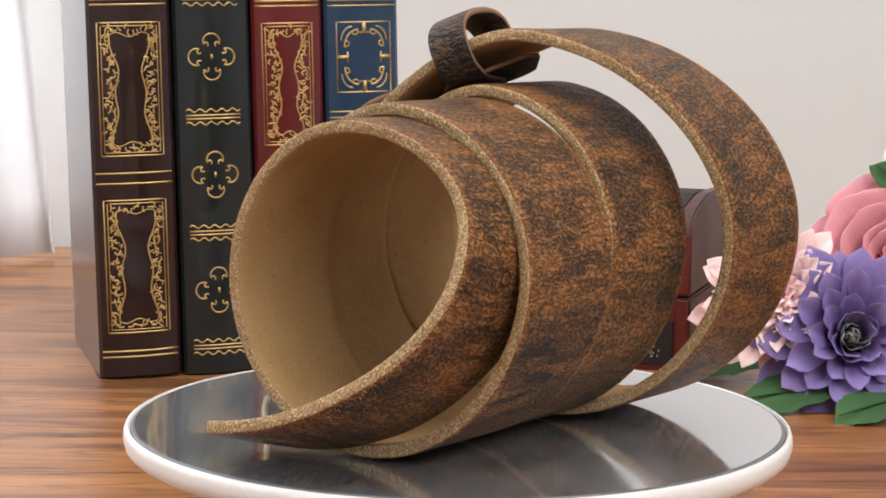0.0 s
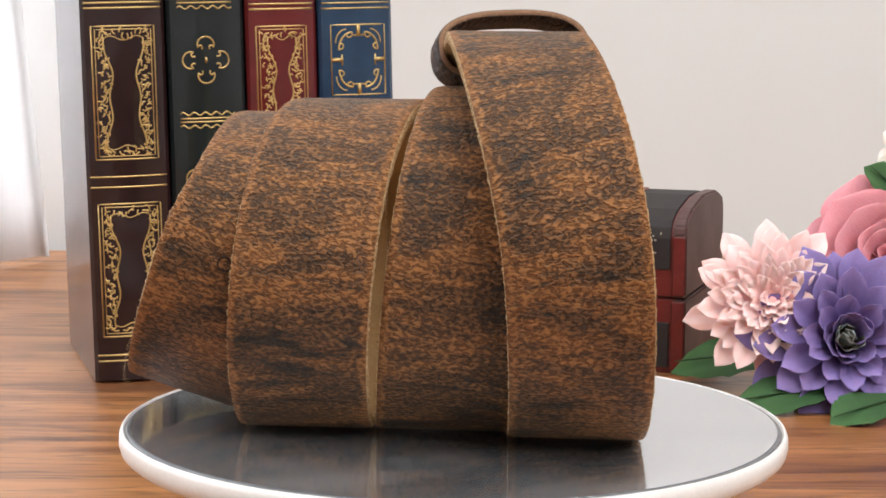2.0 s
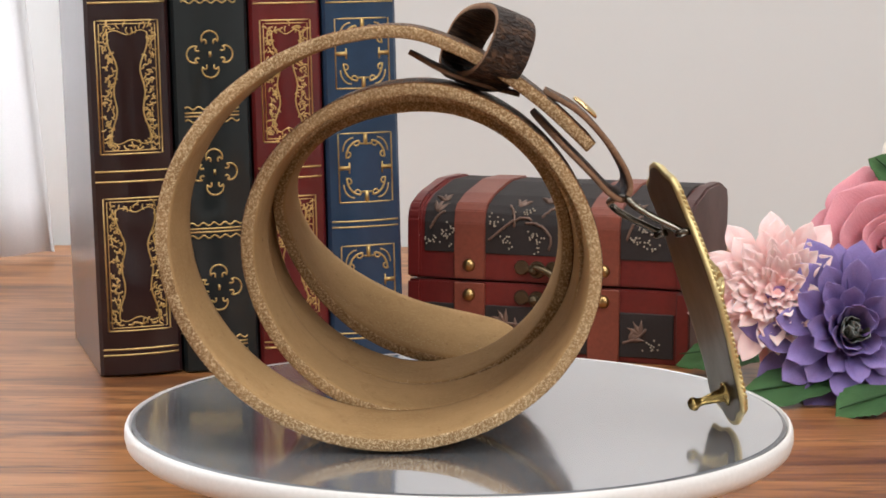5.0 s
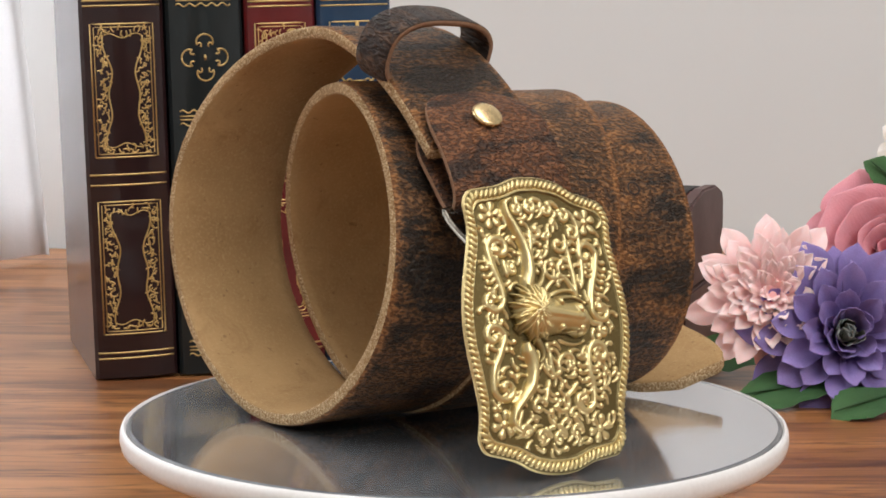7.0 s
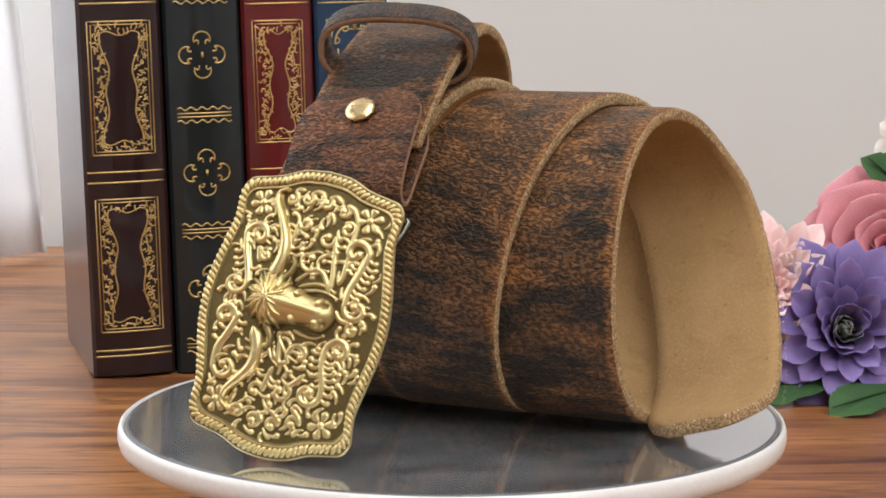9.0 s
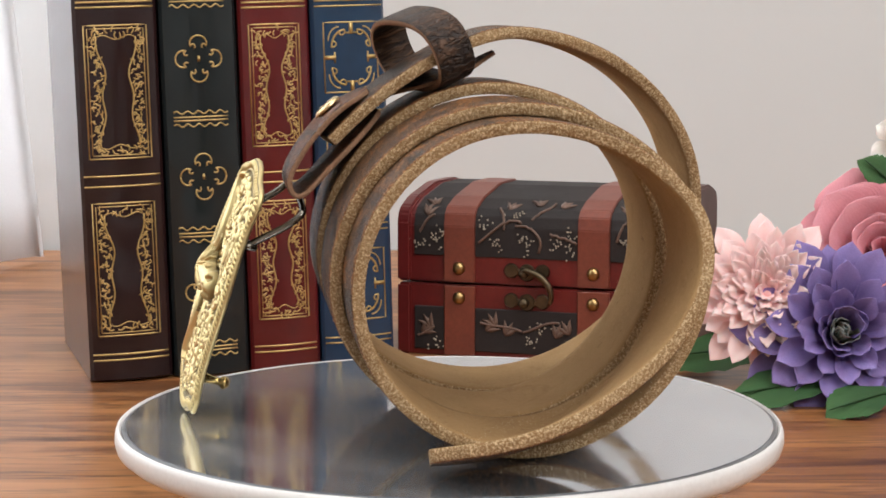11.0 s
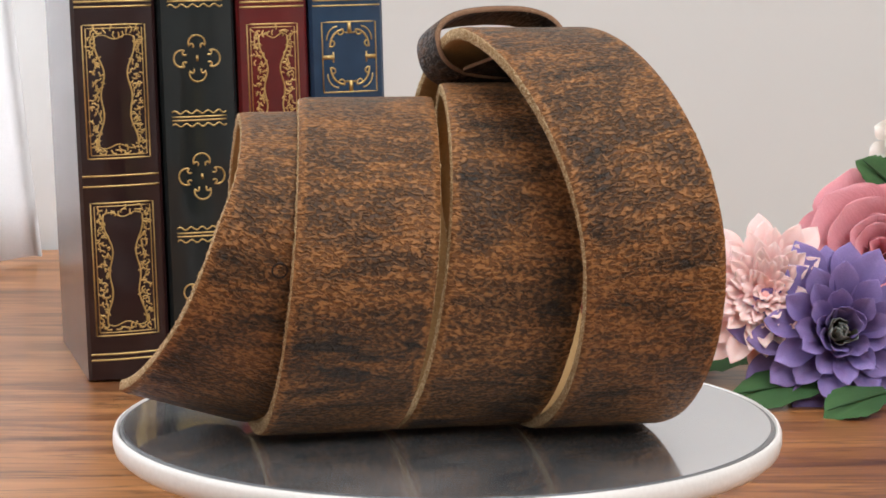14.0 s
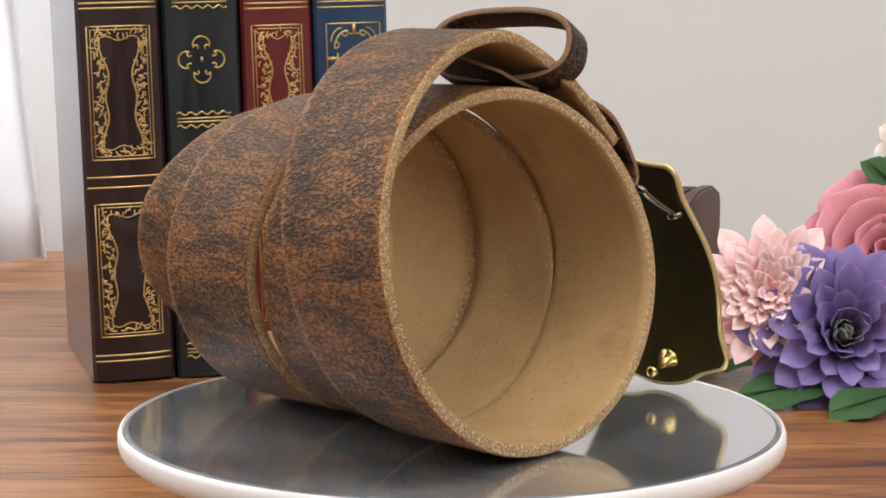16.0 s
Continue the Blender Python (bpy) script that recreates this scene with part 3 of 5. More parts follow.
def buckle_plate():
    o, _ = outline()
    n = len(o)
    bm = bmesh.new()
    rows = []
    prof = [(0.0, -1.5, 1), (0.5, -1.5, 1), (0.9, -1.5, 1), (0.965, -1.4, 1), (0.995, -1.0, 0), (1.0, -0.3, 0), (0.99, 0.35, 0), (0.972, 0.55, 2), (0.955, 0.15, 2), (0.928, 0.15, 2),
            (0.918, 0.30, 2), (0.909, 0.55, 0), (0.900, 0.55, 0), (0.890, 0.2, 2), (0.882, -0.05, 2), (0.6, -0.05, 2), (0.3, -0.05, 2), (0.0, -0.05, 2)]
    for k, h, slot in prof:
        if k == 0:
            rows.append([bm.verts.new(mm((0, 0, h + dome(0, 0))))])
        else:
            rows.append([bm.verts.new(mm((x * k, y * k, h + dome(x * k, y * k)))) for x, y in o])
    for r in range(len(prof) - 1):
        a, b, slot = rows[r], rows[r + 1], prof[r + 1][2]
        for i in range(n):
            j = (i + 1) % n
            if len(a) == 1:
                f = bm.faces.new((a[0], b[i], b[j]))
            elif len(b) == 1:
                f = bm.faces.new((a[i], a[j], b[0]))
            else:
                f = bm.faces.new((a[i], a[j], b[j], b[i]))
            f.material_index = slot
    bmesh.ops.recalc_face_normals(bm, faces=bm.faces)
    return bm


def rope_border():
    o, length = outline(1000)
    count = 138
    bm = bmesh.new()
    for i in range(count):
        j = int(i * 1000 / count)
        p, nx = o[j] * 0.948, o[(j + 6) % 1000] - o[j - 6]
        t = nx / np.linalg.norm(nx)
        m = np.array([-t[1], t[0]])
        d = 0.62 * t + 0.78 * m
        pts = []
        for s in (-1.55, -1.0, 0, 1.0, 1.55):
            q = p + d * s
            pts.append(mm((q[0], q[1], dome(q[0], q[1]) + 0.45 - 0.16 * s * s)))
        tube(bm, pts, [0.00032, 0.00070, 0.00080, 0.00070, 0.00032], 6)
    return bm


def curl(x, y, heading, length, k0, k1, n=26):
    """Points along a curve whose bend runs from k0 to k1 radians a millimetre."""
    a, out = radians(heading), []
    ds = length / n
    for i in range(n + 1):
        out.append((x, y))
        a += (k0 + (k1 - k0) * i / n) * ds
        x += math.cos(a) * ds
        y += math.sin(a) * ds
    return out


STEP = 0.19          # grid of the cast relief, millimetres


class Cast:
    """Raised work cast on a grid: strokes and domes merge where they meet."""

    def __init__(self, x0, x1, y0, y1, step=STEP):
        self.step, self.x0, self.y0 = step, x0, y0
        self.xs, self.ys = np.arange(x0, x1, step), np.arange(y0, y1, step)
        self.h = np.zeros((len(self.ys), len(self.xs)))
        self.used = []

    def bump(self, x, y, r, height):
        i0, i1 = int((x - r - self.x0) / self.step), int((x + r - self.x0) / self.step) + 2
        j0, j1 = int((y - r - self.y0) / self.step), int((y + r - self.y0) / self.step) + 2
        i0, j0 = max(0, i0), max(0, j0)
        gx, gy = np.meshgrid(self.xs[i0:i1], self.ys[j0:j1])
        if gx.size:
            d = ((gx - x) ** 2 + (gy - y) ** 2) / (r * r)
            v = height * np.clip(1 - d, 0, None) ** 0.62
            self.h[j0:j1, i0:i1] = np.maximum(self.h[j0:j1, i0:i1], v)

    def stroke(self, pts, r0, r1, height=0.8, ball=0.0, mark=True):
        """A stroke through pts, r0 thick in its belly, r1 at its end; a ball closes it."""
        p, _ = spline([(x, y, 0) for x, y in pts], 0.16)
        n = len(p)
        for i in range(n):
            w = i / (n - 1)
            r = (r0 + (r1 - r0) * w) * min(1.0, 0.35 + 2.2 * math.sin(math.pi * min(0.92, 0.03 + 0.97 * w)))
            self.bump(p[i, 0], p[i, 1], r, height * (0.75 + 0.25 * r / max(r0, r1)))
        if ball:
            self.bump(p[-1, 0], p[-1, 1], ball, height * 1.2)
        if mark:
            self.used += [(q[0], q[1]) for q in p[::6]]
        return p

    def mesh(self, keep, lift=0.0):
        gx, gy = np.meshgrid(self.xs, self.ys)
        z = self.h + 2.6 * (1 - (gy / 40) ** 2) + 0.9 * (1 - (gx / 28) ** 2) + lift
        on = keep(gx, gy, self.h)
        ids = np.full(on.shape, -1)
        ids[on] = np.arange(on.sum())
        verts = np.stack([gx[on], gy[on], z[on]], 1) / 1000
        q = np.stack([ids[:-1, :-1], ids[:-1, 1:], ids[1:, 1:], ids[1:, :-1]], -1).reshape(-1, 4)
        q = q[(q >= 0).all(1)]
        me = bpy.data.meshes.new("relief")
        me.from_pydata(verts.tolist(), [], q.tolist())
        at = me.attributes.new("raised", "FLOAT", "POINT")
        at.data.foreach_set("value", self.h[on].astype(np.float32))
        return me


def spiral(cx, cy, r, leave, turn, turns=1.1, n=14):
    """Points from a spiral's heart outwards, leaving it at the given angle; turn is 1 or -1."""
    out = []
    for i in range(n + 1):
        u = i / n
        a = radians(leave) - turn * turns * 2 * math.pi * (1 - u)
        k = r * (0.22 + 0.78 * u)
        out.append((cx + k * math.cos(a), cy + k * math.sin(a)))
    return out


# S scrolls: heart, radius, leaving angle and sense of the first spiral, points between, the same of the second
S_SCROLLS = [((-15.6, 19.2, 3.8, 180, 1), [(-18.4, 14.6), (-16.8, 10.6)], (-19.2, 5.2, 3.8, 20, 1)),
             ((14.4, 19.4, 3.8, 0, -1), [(17.2, 14.8), (15.4, 9.6)], (18.4, 4.2, 3.8, 160, -1)),
             ((-19.6, -4.6, 3.5, 0, -1), [(-18.0, -9.4), (-20.0, -13.6)], (-16.4, -18.2, 3.8, 180, -1)),
             ((16.2, -8.2, 3.8, 180, 1), [(12.4, -12.8), (13.6, -17.0)], (9.8, -20.8, 3.8, 0, 1))]
# single scrolls: start of the stem, a point on its way, then the spiral that it winds into
SCROLLS = [((9.5, 7.5), (9.2, 12.5), (5.0, 21.8, 2.6, 0, 1)), ((9.5, 7.5), (6.6, 11.8), (1.4, 15.2, 3.6, -40, 1)), ((-5.0, 19.0), (-4.6, 22.0), (-2.4, 25.2, 2.3, 200, -1)),
           ((11.5, 10.0), (12.4, 13.5), (10.2, 25.6, 2.4, 10, 1)), ((13.0, 27.0), (11.0, 30.6), (7.8, 30.0, 2.1, 60, 1)), ((6.4, 32.4), (4.6, 33.6), (2.0, 31.4, 2.1, 60, 1)),
           ((0.6, 33.8), (-1.5, 34.2), (-3.8, 31.6, 2.1, 60, 1)), ((-5.6, 34.0), (-7.4, 33.8), (-8.6, 31.0, 2.0, 60, 1)), ((-1.5, -8.0), (-0.5, -14.0), (5.2, -11.2, 4.0, 215, 1)),
           ((7.8, -16.2), (6.0, -18.2), (1.8, -22.0, 3.1, 40, 1)), ((-2.0, -16.0), (-3.0, -20.0), (-5.8, -23.0, 2.5, 20, -1)), ((-3.4, -28.5), (-2.0, -30.5), (-4.8, -30.8, 2.0, 10, -1)),
           ((0.4, -27.6), (3.0, -29.6), (1.0, -31.4, 2.1, 20, -1)), ((6.2, -25.6), (8.6, -27.6), (7.0, -29.6, 2.2, 10, -1)), ((-11.5, -24.0), (-12.6, -28.0), (-9.6, -29.6, 2.2, 180, 1)),
           ((12.4, 2.6), (14.6, 0.5), (18.6, -1.6, 2.0, 120, -1)), ((-13.6, 12.0), (-14.4, 15.6), (-11.8, 14.0, 1.7, 150, -1))]
PLUMES = [(0.5, 7.2, 30, 11, -0.05, -0.16), (1.5, 6.2, 14, 11, 0.0, -0.16), (-1.0, 8.6, 48, 10, -0.02, -0.18),
          (2.0, -4.8, -20, 9, 0.02, 0.2), (-2.5, -6.5, -62, 10, 0.02, 0.16), (-5.2, -7.6, -80, 9, 0.02, 0.2), (-3.2, 9.6, 75, 7, -0.05, -0.3)]
FLOWERS_AT = [(-17.0, 28.6), (15.8, 28.9), (-17.2, -27.6), (15.6, -28.4)]


RIM = outline(720)[0]
RIM = RIM[np.argsort(np.arctan2(RIM[:, 1], RIM[:, 0]))]
RIM_A, RIM_R = np.arctan2(RIM[:, 1], RIM[:, 0]), np.hypot(RIM[:, 0], RIM[:, 1])


def field_ratio(gx, gy):
    """How far out a place lies between the centre (0) and the buckle's outline (1)."""
    return np.hypot(gx, gy) / np.interp(np.arctan2(gy, gx), RIM_A, RIM_R)


def free(x, y, clear, used):
    """Inside the field, off the head, and clear of the strokes so far."""
    if field_ratio(x, y) > 0.845 or (-14.5 < x < 13.5 and -5.5 < y < 8.5):
        return False
    return np.min((used[:, 0] - x) ** 2 + (used[:, 1] - y) ** 2) > clear * clear


def relief_field():
    rng = np.random.default_rng(5)
    f = Cast(-25.5, 25.5, -37.5, 37.5)
    stems = []
    for a, mids, b in S_SCROLLS:
        pts = spiral(*a, 0.92) + mids + spiral(*b, 0.92)[::-1]
        stems.append(f.stroke(pts, 1.15, 0.95, 1.05))
        for heart in (pts[0], pts[-1]):
            f.bump(heart[0], heart[1], 1.4, 1.25)
        # a second, thinner line inside the back of the scroll
        f.stroke([(x * 0.93, y * 0.97) for x, y in stems[-1][len(stems[-1]) // 3:-len(stems[-1]) // 3:12, :2]], 0.5, 0.4, 0.55)
    for (x0, y0), mid, sp in SCROLLS:
        pts = [(x0, y0), mid] + spiral(*sp, 0.75)[::-1]
        stems.append(f.stroke(pts, 0.88, 0.80, 0.85, 1.2))
    for x, y, h, length, k0, k1 in PLUMES:
        stems.append(f.stroke(curl(x, y, h, length, k0, k1, 12), 0.75, 0.4, 0.7, 0.6))
    # the long horns, an S from the brow to a hook near the corner
    for horn in ([(-8.2, 8.6), (-6.6, 13.5), (-6.9, 19.0), (-9.4, 24.6), (-12.0, 29.0), (-12.4, 32.0), (-10.6, 33.4)],
                 [(-9.4, -6.6), (-7.6, -11.6), (-8.2, -16.6), (-11.4, -21.0), (-14.2, -24.4), (-14.8, -27.6), (-12.6, -29.4)]):
        f.stroke(horn, 2.4, 0.9, 2.5)
        f.used += [(x + d, y) for x, y in horn for d in (-1.6, 1.6)]
    for cx, cy in FLOWERS_AT:
        f.used += [(cx + r * math.cos(a), cy + r * math.sin(a)) for r in (1.0, 2.4, 3.6) for a in np.linspace(0, 6.2, 14)]
        for k in range(6):
            a = 2 * math.pi * k / 6 + 0.3
            for r, wide, high in ((1.6, 0.75, 0.50), (2.2, 1.0, 0.62), (2.9, 1.25, 0.72)):
                f.bump(cx + math.cos(a) * r, cy + math.sin(a) * r, wide, high)
        f.bump(cx, cy, 1.15, 0.95)
    # leaf lobes on both flanks of the stems, then single leaves in the room that is left
    u = np.array(f.used)
    for p in stems:
        for i in range(12, len(p) - 30, 11):
            a = math.degrees(math.atan2(p[i + 1, 1] - p[i - 1, 1], p[i + 1, 0] - p[i - 1, 0]))
            for side in (-1, 1):
                lobe = curl(p[i, 0], p[i, 1], a + side * rng.uniform(30, 44), rng.uniform(3.2, 4.4), side * 0.10, side * 0.75, 6)
                if all(free(*q, 1.0, u) for q in lobe[-3:]):
                    f.stroke(lobe, 0.5, 0.74, 0.68, 0.86)
                    u = np.array(f.used)
    for _ in range(2600):
        x, y = rng.uniform(-22, 22), rng.uniform(-35, 35)
        if not free(x, y, 1.3, u):
            continue
        near = u[np.argmin((u[:, 0] - x) ** 2 + (u[:, 1] - y) ** 2)]
        h = math.degrees(math.atan2(y - near[1], x - near[0])) + 75
        f.stroke(curl(x, y, h, rng.uniform(2.6, 3.6), 0.15, 0.55, 6), 0.40, 0.80, 0.66, 0.95)
        u = np.array(f.used)
    gy, gx = np.meshgrid(f.ys, f.xs, indexing="ij")
    ratio = field_ratio(gx, gy)
    return f.mesh(lambda a, b, h: ratio < 0.893)


def animal_head():
    """The raised head of the centre: a curly brow, a long muzzle, ears and eyes."""
    rng = np.random.default_rng(9)
    f = Cast(-19, 16, -12, 16, 0.17)
    # muzzle and jaw
    for i in range(60):
        w = i / 59
        x, y = -6 + 14.2 * w, 1.9 - 1.1 * w
        f.bump(x, y, 6.4 - 2.0 * math.sin(math.pi * min(1, w * 1.12) / 2) ** 1.3 + 0.9 * max(0.0, w - 0.8) * 5 * (1 - 0.25 * w), 4.6 - 0.6 * w)
        f.bump(x, y + 0.4, 3.0 - 0.8 * w, 5.1 - 0.6 * w)
    for x, y, r, h in ((8.4, 3.5, 2.2, 4.2), (8.6, -1.9, 2.2, 4.1), (9.6, 0.8, 3.0, 3.7), (1.6, 5.2, 1.8, 4.3), (1.4, -1.8, 1.8, 4.3)):
        f.bump(x, y, r, h)
    gy, gx = np.meshgrid(f.ys, f.xs, indexing="ij")
    for x, y, r, deep in ((10.2, 3.2, 0.8, 1.4), (10.4, -1.4, 0.8, 1.4), (2.3, 5.8, 0.6, 0.8), (2.1, -2.4, 0.6, 0.8)):
        f.h -= deep * np.exp(-((gx - x) ** 2 + (gy - y) ** 2) / (r * r)) * (f.h > 2)
    # creases down the cheeks
    for k in range(5):
        crease = 0.28 * np.exp(-((gy - (-2.6 + 0.1 * k) + 0.10 * (gx - 2 - k * 1.5) ** 2 / 3) / 0.28) ** 2) * ((gx > 1) & (gx < 9))
        f.h -= crease * (f.h > 1)
    # ears
    f.stroke([(-5.0, 8.0), (-2.8, 10.6), (-2.2, 13.2), (-3.2, 14.8)], 1.5, 0.7, 1.9)
    f.stroke([(-6.0, -5.0), (-4.4, -7.6), (-4.2, -9.8), (-5.4, -11.2)], 1.5, 0.7, 1.9)
    # the curly brow: locks that run out from a crown in rising layers
    cx, cy = -6.6, 2.4
    f.bump(cx, cy, 6.8, 4.6)
    for layer, (r0, r1, count, top) in enumerate(((4.6, 7.7, 25, 3.0), (3.2, 6.6, 20, 4.3), (1.8, 5.2, 14, 5.2), (0.3, 3.2, 8, 5.7))):
        for k in range(count):
            a = 2 * math.pi * (k + rng.uniform(-0.3, 0.3)) / count
            bend = rng.uniform(-0.05, 0.30)
            n = 16
            long = r1 + rng.uniform(-0.6, 0.6)
            if layer == 0 and abs(a if a < math.pi else a - 2 * math.pi) < 0.5:
                continue
            for i in range(n):
                w = i / (n - 1)
                r = r0 + (long - r0) * w
                b = a + bend * w * w
                f.bump(cx + r * math.cos(b), cy + 1.05 * r * math.sin(b), 1.0 - 0.45 * w, top - 0.4 * abs(w - 0.3) - (1.5 if layer == 0 else 0.9) * w * w + rng.uniform(-0.05, 0.05))
    return f.mesh(lambda a, b, h: h > 0.03, -0.02)


def make_buckle():
    plate = part("buckle", buckle_plate(), [M_BRASS, M_BRASS_BACK, M_BRASS_DARK], belt, "engraved antique brass buckle with a scalloped rim")
    framed(plate, BUCKLE_AT, EX, EY, EZ)
    part("rope_border", rope_border(), M_BRASS, plate, "twisted rope border")
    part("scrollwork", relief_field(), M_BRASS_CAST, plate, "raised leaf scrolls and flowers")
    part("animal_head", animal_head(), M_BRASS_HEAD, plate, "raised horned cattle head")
    post = lathe([(0, -0.0118), (0.0012, -0.0116), (0.0021, -0.0104), (0.0021, -0.0096), (0.0013, -0.0084), (0.0012, -0.0070), (0.0022, -0.0012), (0.0036, -0.0006), (0.0036, 0.0012), (0, 0.0012)], 28)
    post = part("hook_stud", post, mottled("bright_brass", (0.62, 0.46, 0.19), (0.5, 0.36, 0.13), 200, 0.25, 1.0, 0.05, 900), plate, "small brass hook stud")
    post.location = (-0.002, -0.031, 0.0002)
    bm = bmesh.new()
    w, z = 20.9, dome(21, 20) - 1.5
    wire = [(-w, 19, z - 1.4), (-w, 21, z - 3.4), (-w, 26, z - 8.8), (-w, 30, z - 12.3), (-w + 2, 33, z - 14), (0, 33.8, z - 14.4), (w - 2, 33, z - 14), (w, 30, z - 12.3), (w, 26, z - 8.8), (w, 21, z - 3.4), (w, 19, z - 1.4)]
    pts, _ = spline(wire, 1.0)
    tube(bm, [mm(p) for p in pts], 0.0011, 10)
    part("wire_loop", bm, M_WIRE, plate, "dark steel wire loop")
    for x in (-w, w):
        bm = bmesh.new()
        pts = [(x + dx, 19, z + dz) for dx, dz in ((-1.9, 0.6), (-1.8, -1.6), (-0.9, -3.0), (0.9, -3.0), (1.8, -1.6), (1.9, 0.6))]
        tube(bm, [mm(p) for p in pts], 0.0011, 8)
        part("lug", bm, M_WIRE, plate, "small cast lug that holds the wire")


make_buckle()


# ---------------------------------------------------------------- curtain
def make_curtain():
    c = empty("curtain", "white window curtain hanging in soft folds by the wall", "curtain")
    c.location = (-0.302, 0.70, TABLE)
    bm = bmesh.new()
    nx, nz = 90, 24
    grid = []
    for i in range(nx + 1):
        s = i / nx
        col = []
        for k in range(nz + 1):
            h = k / nz
            x = -0.55 + 0.57 * s - 0.080 * h * s
            y = 0.016 * math.sin(s * 46 + 0.6 * math.sin(h * 3)) + 0.007 * math.sin(s * 101 + 2)
            col.append((x, y, 0.004 + 0.9 * h))
        grid.append(col)
    front = [[bm.verts.new(p) for p in col] for col in grid]
    back = [[bm.verts.new((p[0], p[1] + 0.0015, p[2])) for p in col] for col in grid]
    for i in range(nx):
        for k in range(nz):
            bm.faces.new((front[i][k], front[i + 1][k], front[i + 1][k + 1], front[i][k + 1]))
            bm.faces.new((back[i][k], back[i][k + 1], back[i + 1][k + 1], back[i + 1][k]))
    for i in range(nx):
        bm.faces.new((front[i][0], back[i][0], back[i + 1][0], front[i + 1][0]))
    for k in range(nz):
        bm.faces.new((front[nx][k], back[nx][k], back[nx][k + 1], front[nx][k + 1]))
    part("drape", bm, M_CURTAIN, c, "thin white folded cloth")


make_curtain()

# ---------------------------------------------------------------- books
BULGE = 0.0028


class Spine:
    """Gilt work laid on one rounded spine; millimetres from its left foot."""

    def __init__(self, wide):
        self.w = wide
        self.bm = bmesh.new()

    def at(self, x, z):
        k = (x - self.w / 2) / (self.w / 2)
        return Vector((x / 1000, -BULGE * (1 - k * k) - 0.00005, z / 1000))

    def line(self, pts, r=0.32):
        fine = []
        for (x0, z0), (x1, z1) in zip(pts, pts[1:]):
            n = max(1, int(abs(x1 - x0) / 3))
            fine += [(x0 + (x1 - x0) * i / n, z0 + (z1 - z0) * i / n) for i in range(n)]
        fine.append(pts[-1])
        tube(self.bm, [self.at(x, z) for x, z in fine], 1.25 * r / 1000, 4, True, 0.45, (0, -1, 0))

    def rect(self, x0, x1, z0, z1, r=0.3):
        self.line([(x0, z0), (x1, z0), (x1, z1), (x0, z1), (x0, z0)], r)

    def rule(self, z, r=0.35, inset=1.0):
        self.line([(inset, z), (self.w - inset, z)], r)

    def wave(self, z, x0, x1, amp=0.7, n=5, r=0.3):
        self.line([(x0 + (x1 - x0) * i / 40, z + amp * math.sin(2 * math.pi * n * i / 40)) for i in range(41)], r)

    def curl(self, x, z, heading, length, k0, k1, r=0.3, n=12):
        self.line(curl(x, z, heading, length, k0, k1, n), r)

    def dot(self, x, z, r=0.7):
        self.line([(x - r * 0.5, z), (x + r * 0.5, z)], r)

    def window(self, x0, x1, z0, z1, seed):
        """A double frame round a waisted window with leafy curls between."""
        rng = np.random.default_rng(seed)
        self.rect(x0, x1, z0, z1, 0.3)
        self.rect(x0 + 1.5, x1 - 1.5, z0 + 1.5, z1 - 1.5, 0.22)
        cx, hw, h = (x0 + x1) / 2, (x1 - x0) / 2 - 1.6, z1 - z0

        def inner(s):
            return hw - 3.7 - 3.5 * math.sin(math.pi * s) ** 2 + 1.6 * math.cos(4 * math.pi * s + 0.4) * math.sin(math.pi * s)
        for side in (-1, 1):
            self.line([(cx + side * inner(i / 30), z0 + 5.5 + (h - 11) * i / 30) for i in range(31)], 0.34)
        for z, sg in ((z0 + 5.5, 1), (z1 - 5.5, -1)):
            self.line([(cx - inner(0) + 2 * inner(0) * i / 16, z - sg * 1.0 * math.sin(math.pi * i / 16 * 3)) for i in range(17)], 0.22)
        for side in (-1, 1):
            for i in range(76):
                s = (i + 0.5) / 76
                lo, hi = inner(s) + 0.5, hw - 0.4
                x = cx + side * rng.uniform(lo + 0.4, max(lo + 0.5, hi - 0.9))
                self.curl(x, z0 + 4.5 + (h - 9) * s, rng.uniform(0, 360), rng.uniform(2.0, 3.2), 0.3, rng.choice([-1, 1]) * rng.uniform(1.2, 2.2), 0.29, 6)
        for z in (z0 + 3.4, z1 - 3.4):
            for i in range(13):
                self.curl(cx + (i - 6) * hw / 7.0, z + rng.uniform(-0.6, 0.6), rng.uniform(0, 360), rng.uniform(2.6, 4), 0.1, rng.choice([-1, 1]) * 1.1, 0.30, 6)

    def quatrefoil(self, cx, cz):
        for q in range(4):
            a = math.pi / 2 * q

            def turn(x, z):
                return (cx + x * math.cos(a) - z * math.sin(a), cz + x * math.sin(a) + z * math.cos(a))
            half = [(0.0 + 3.9 * math.sin(t), 7.2 + 3.6 * math.cos(t)) for t in np.linspace(0, 1.95, 10)]
            x, z = half[-1]
            half += [(x - 0.9 * (1 - math.cos(t)) - 0.2, z - 0.1 + 1.1 * math.sin(t)) for t in np.linspace(0.5, 4.0, 8)]
            self.line([turn(x, z) for x, z in half], 0.36)
            self.line([turn(-x, z) for x, z in half], 0.36)
        self.dot(cx, cz, 1.1)

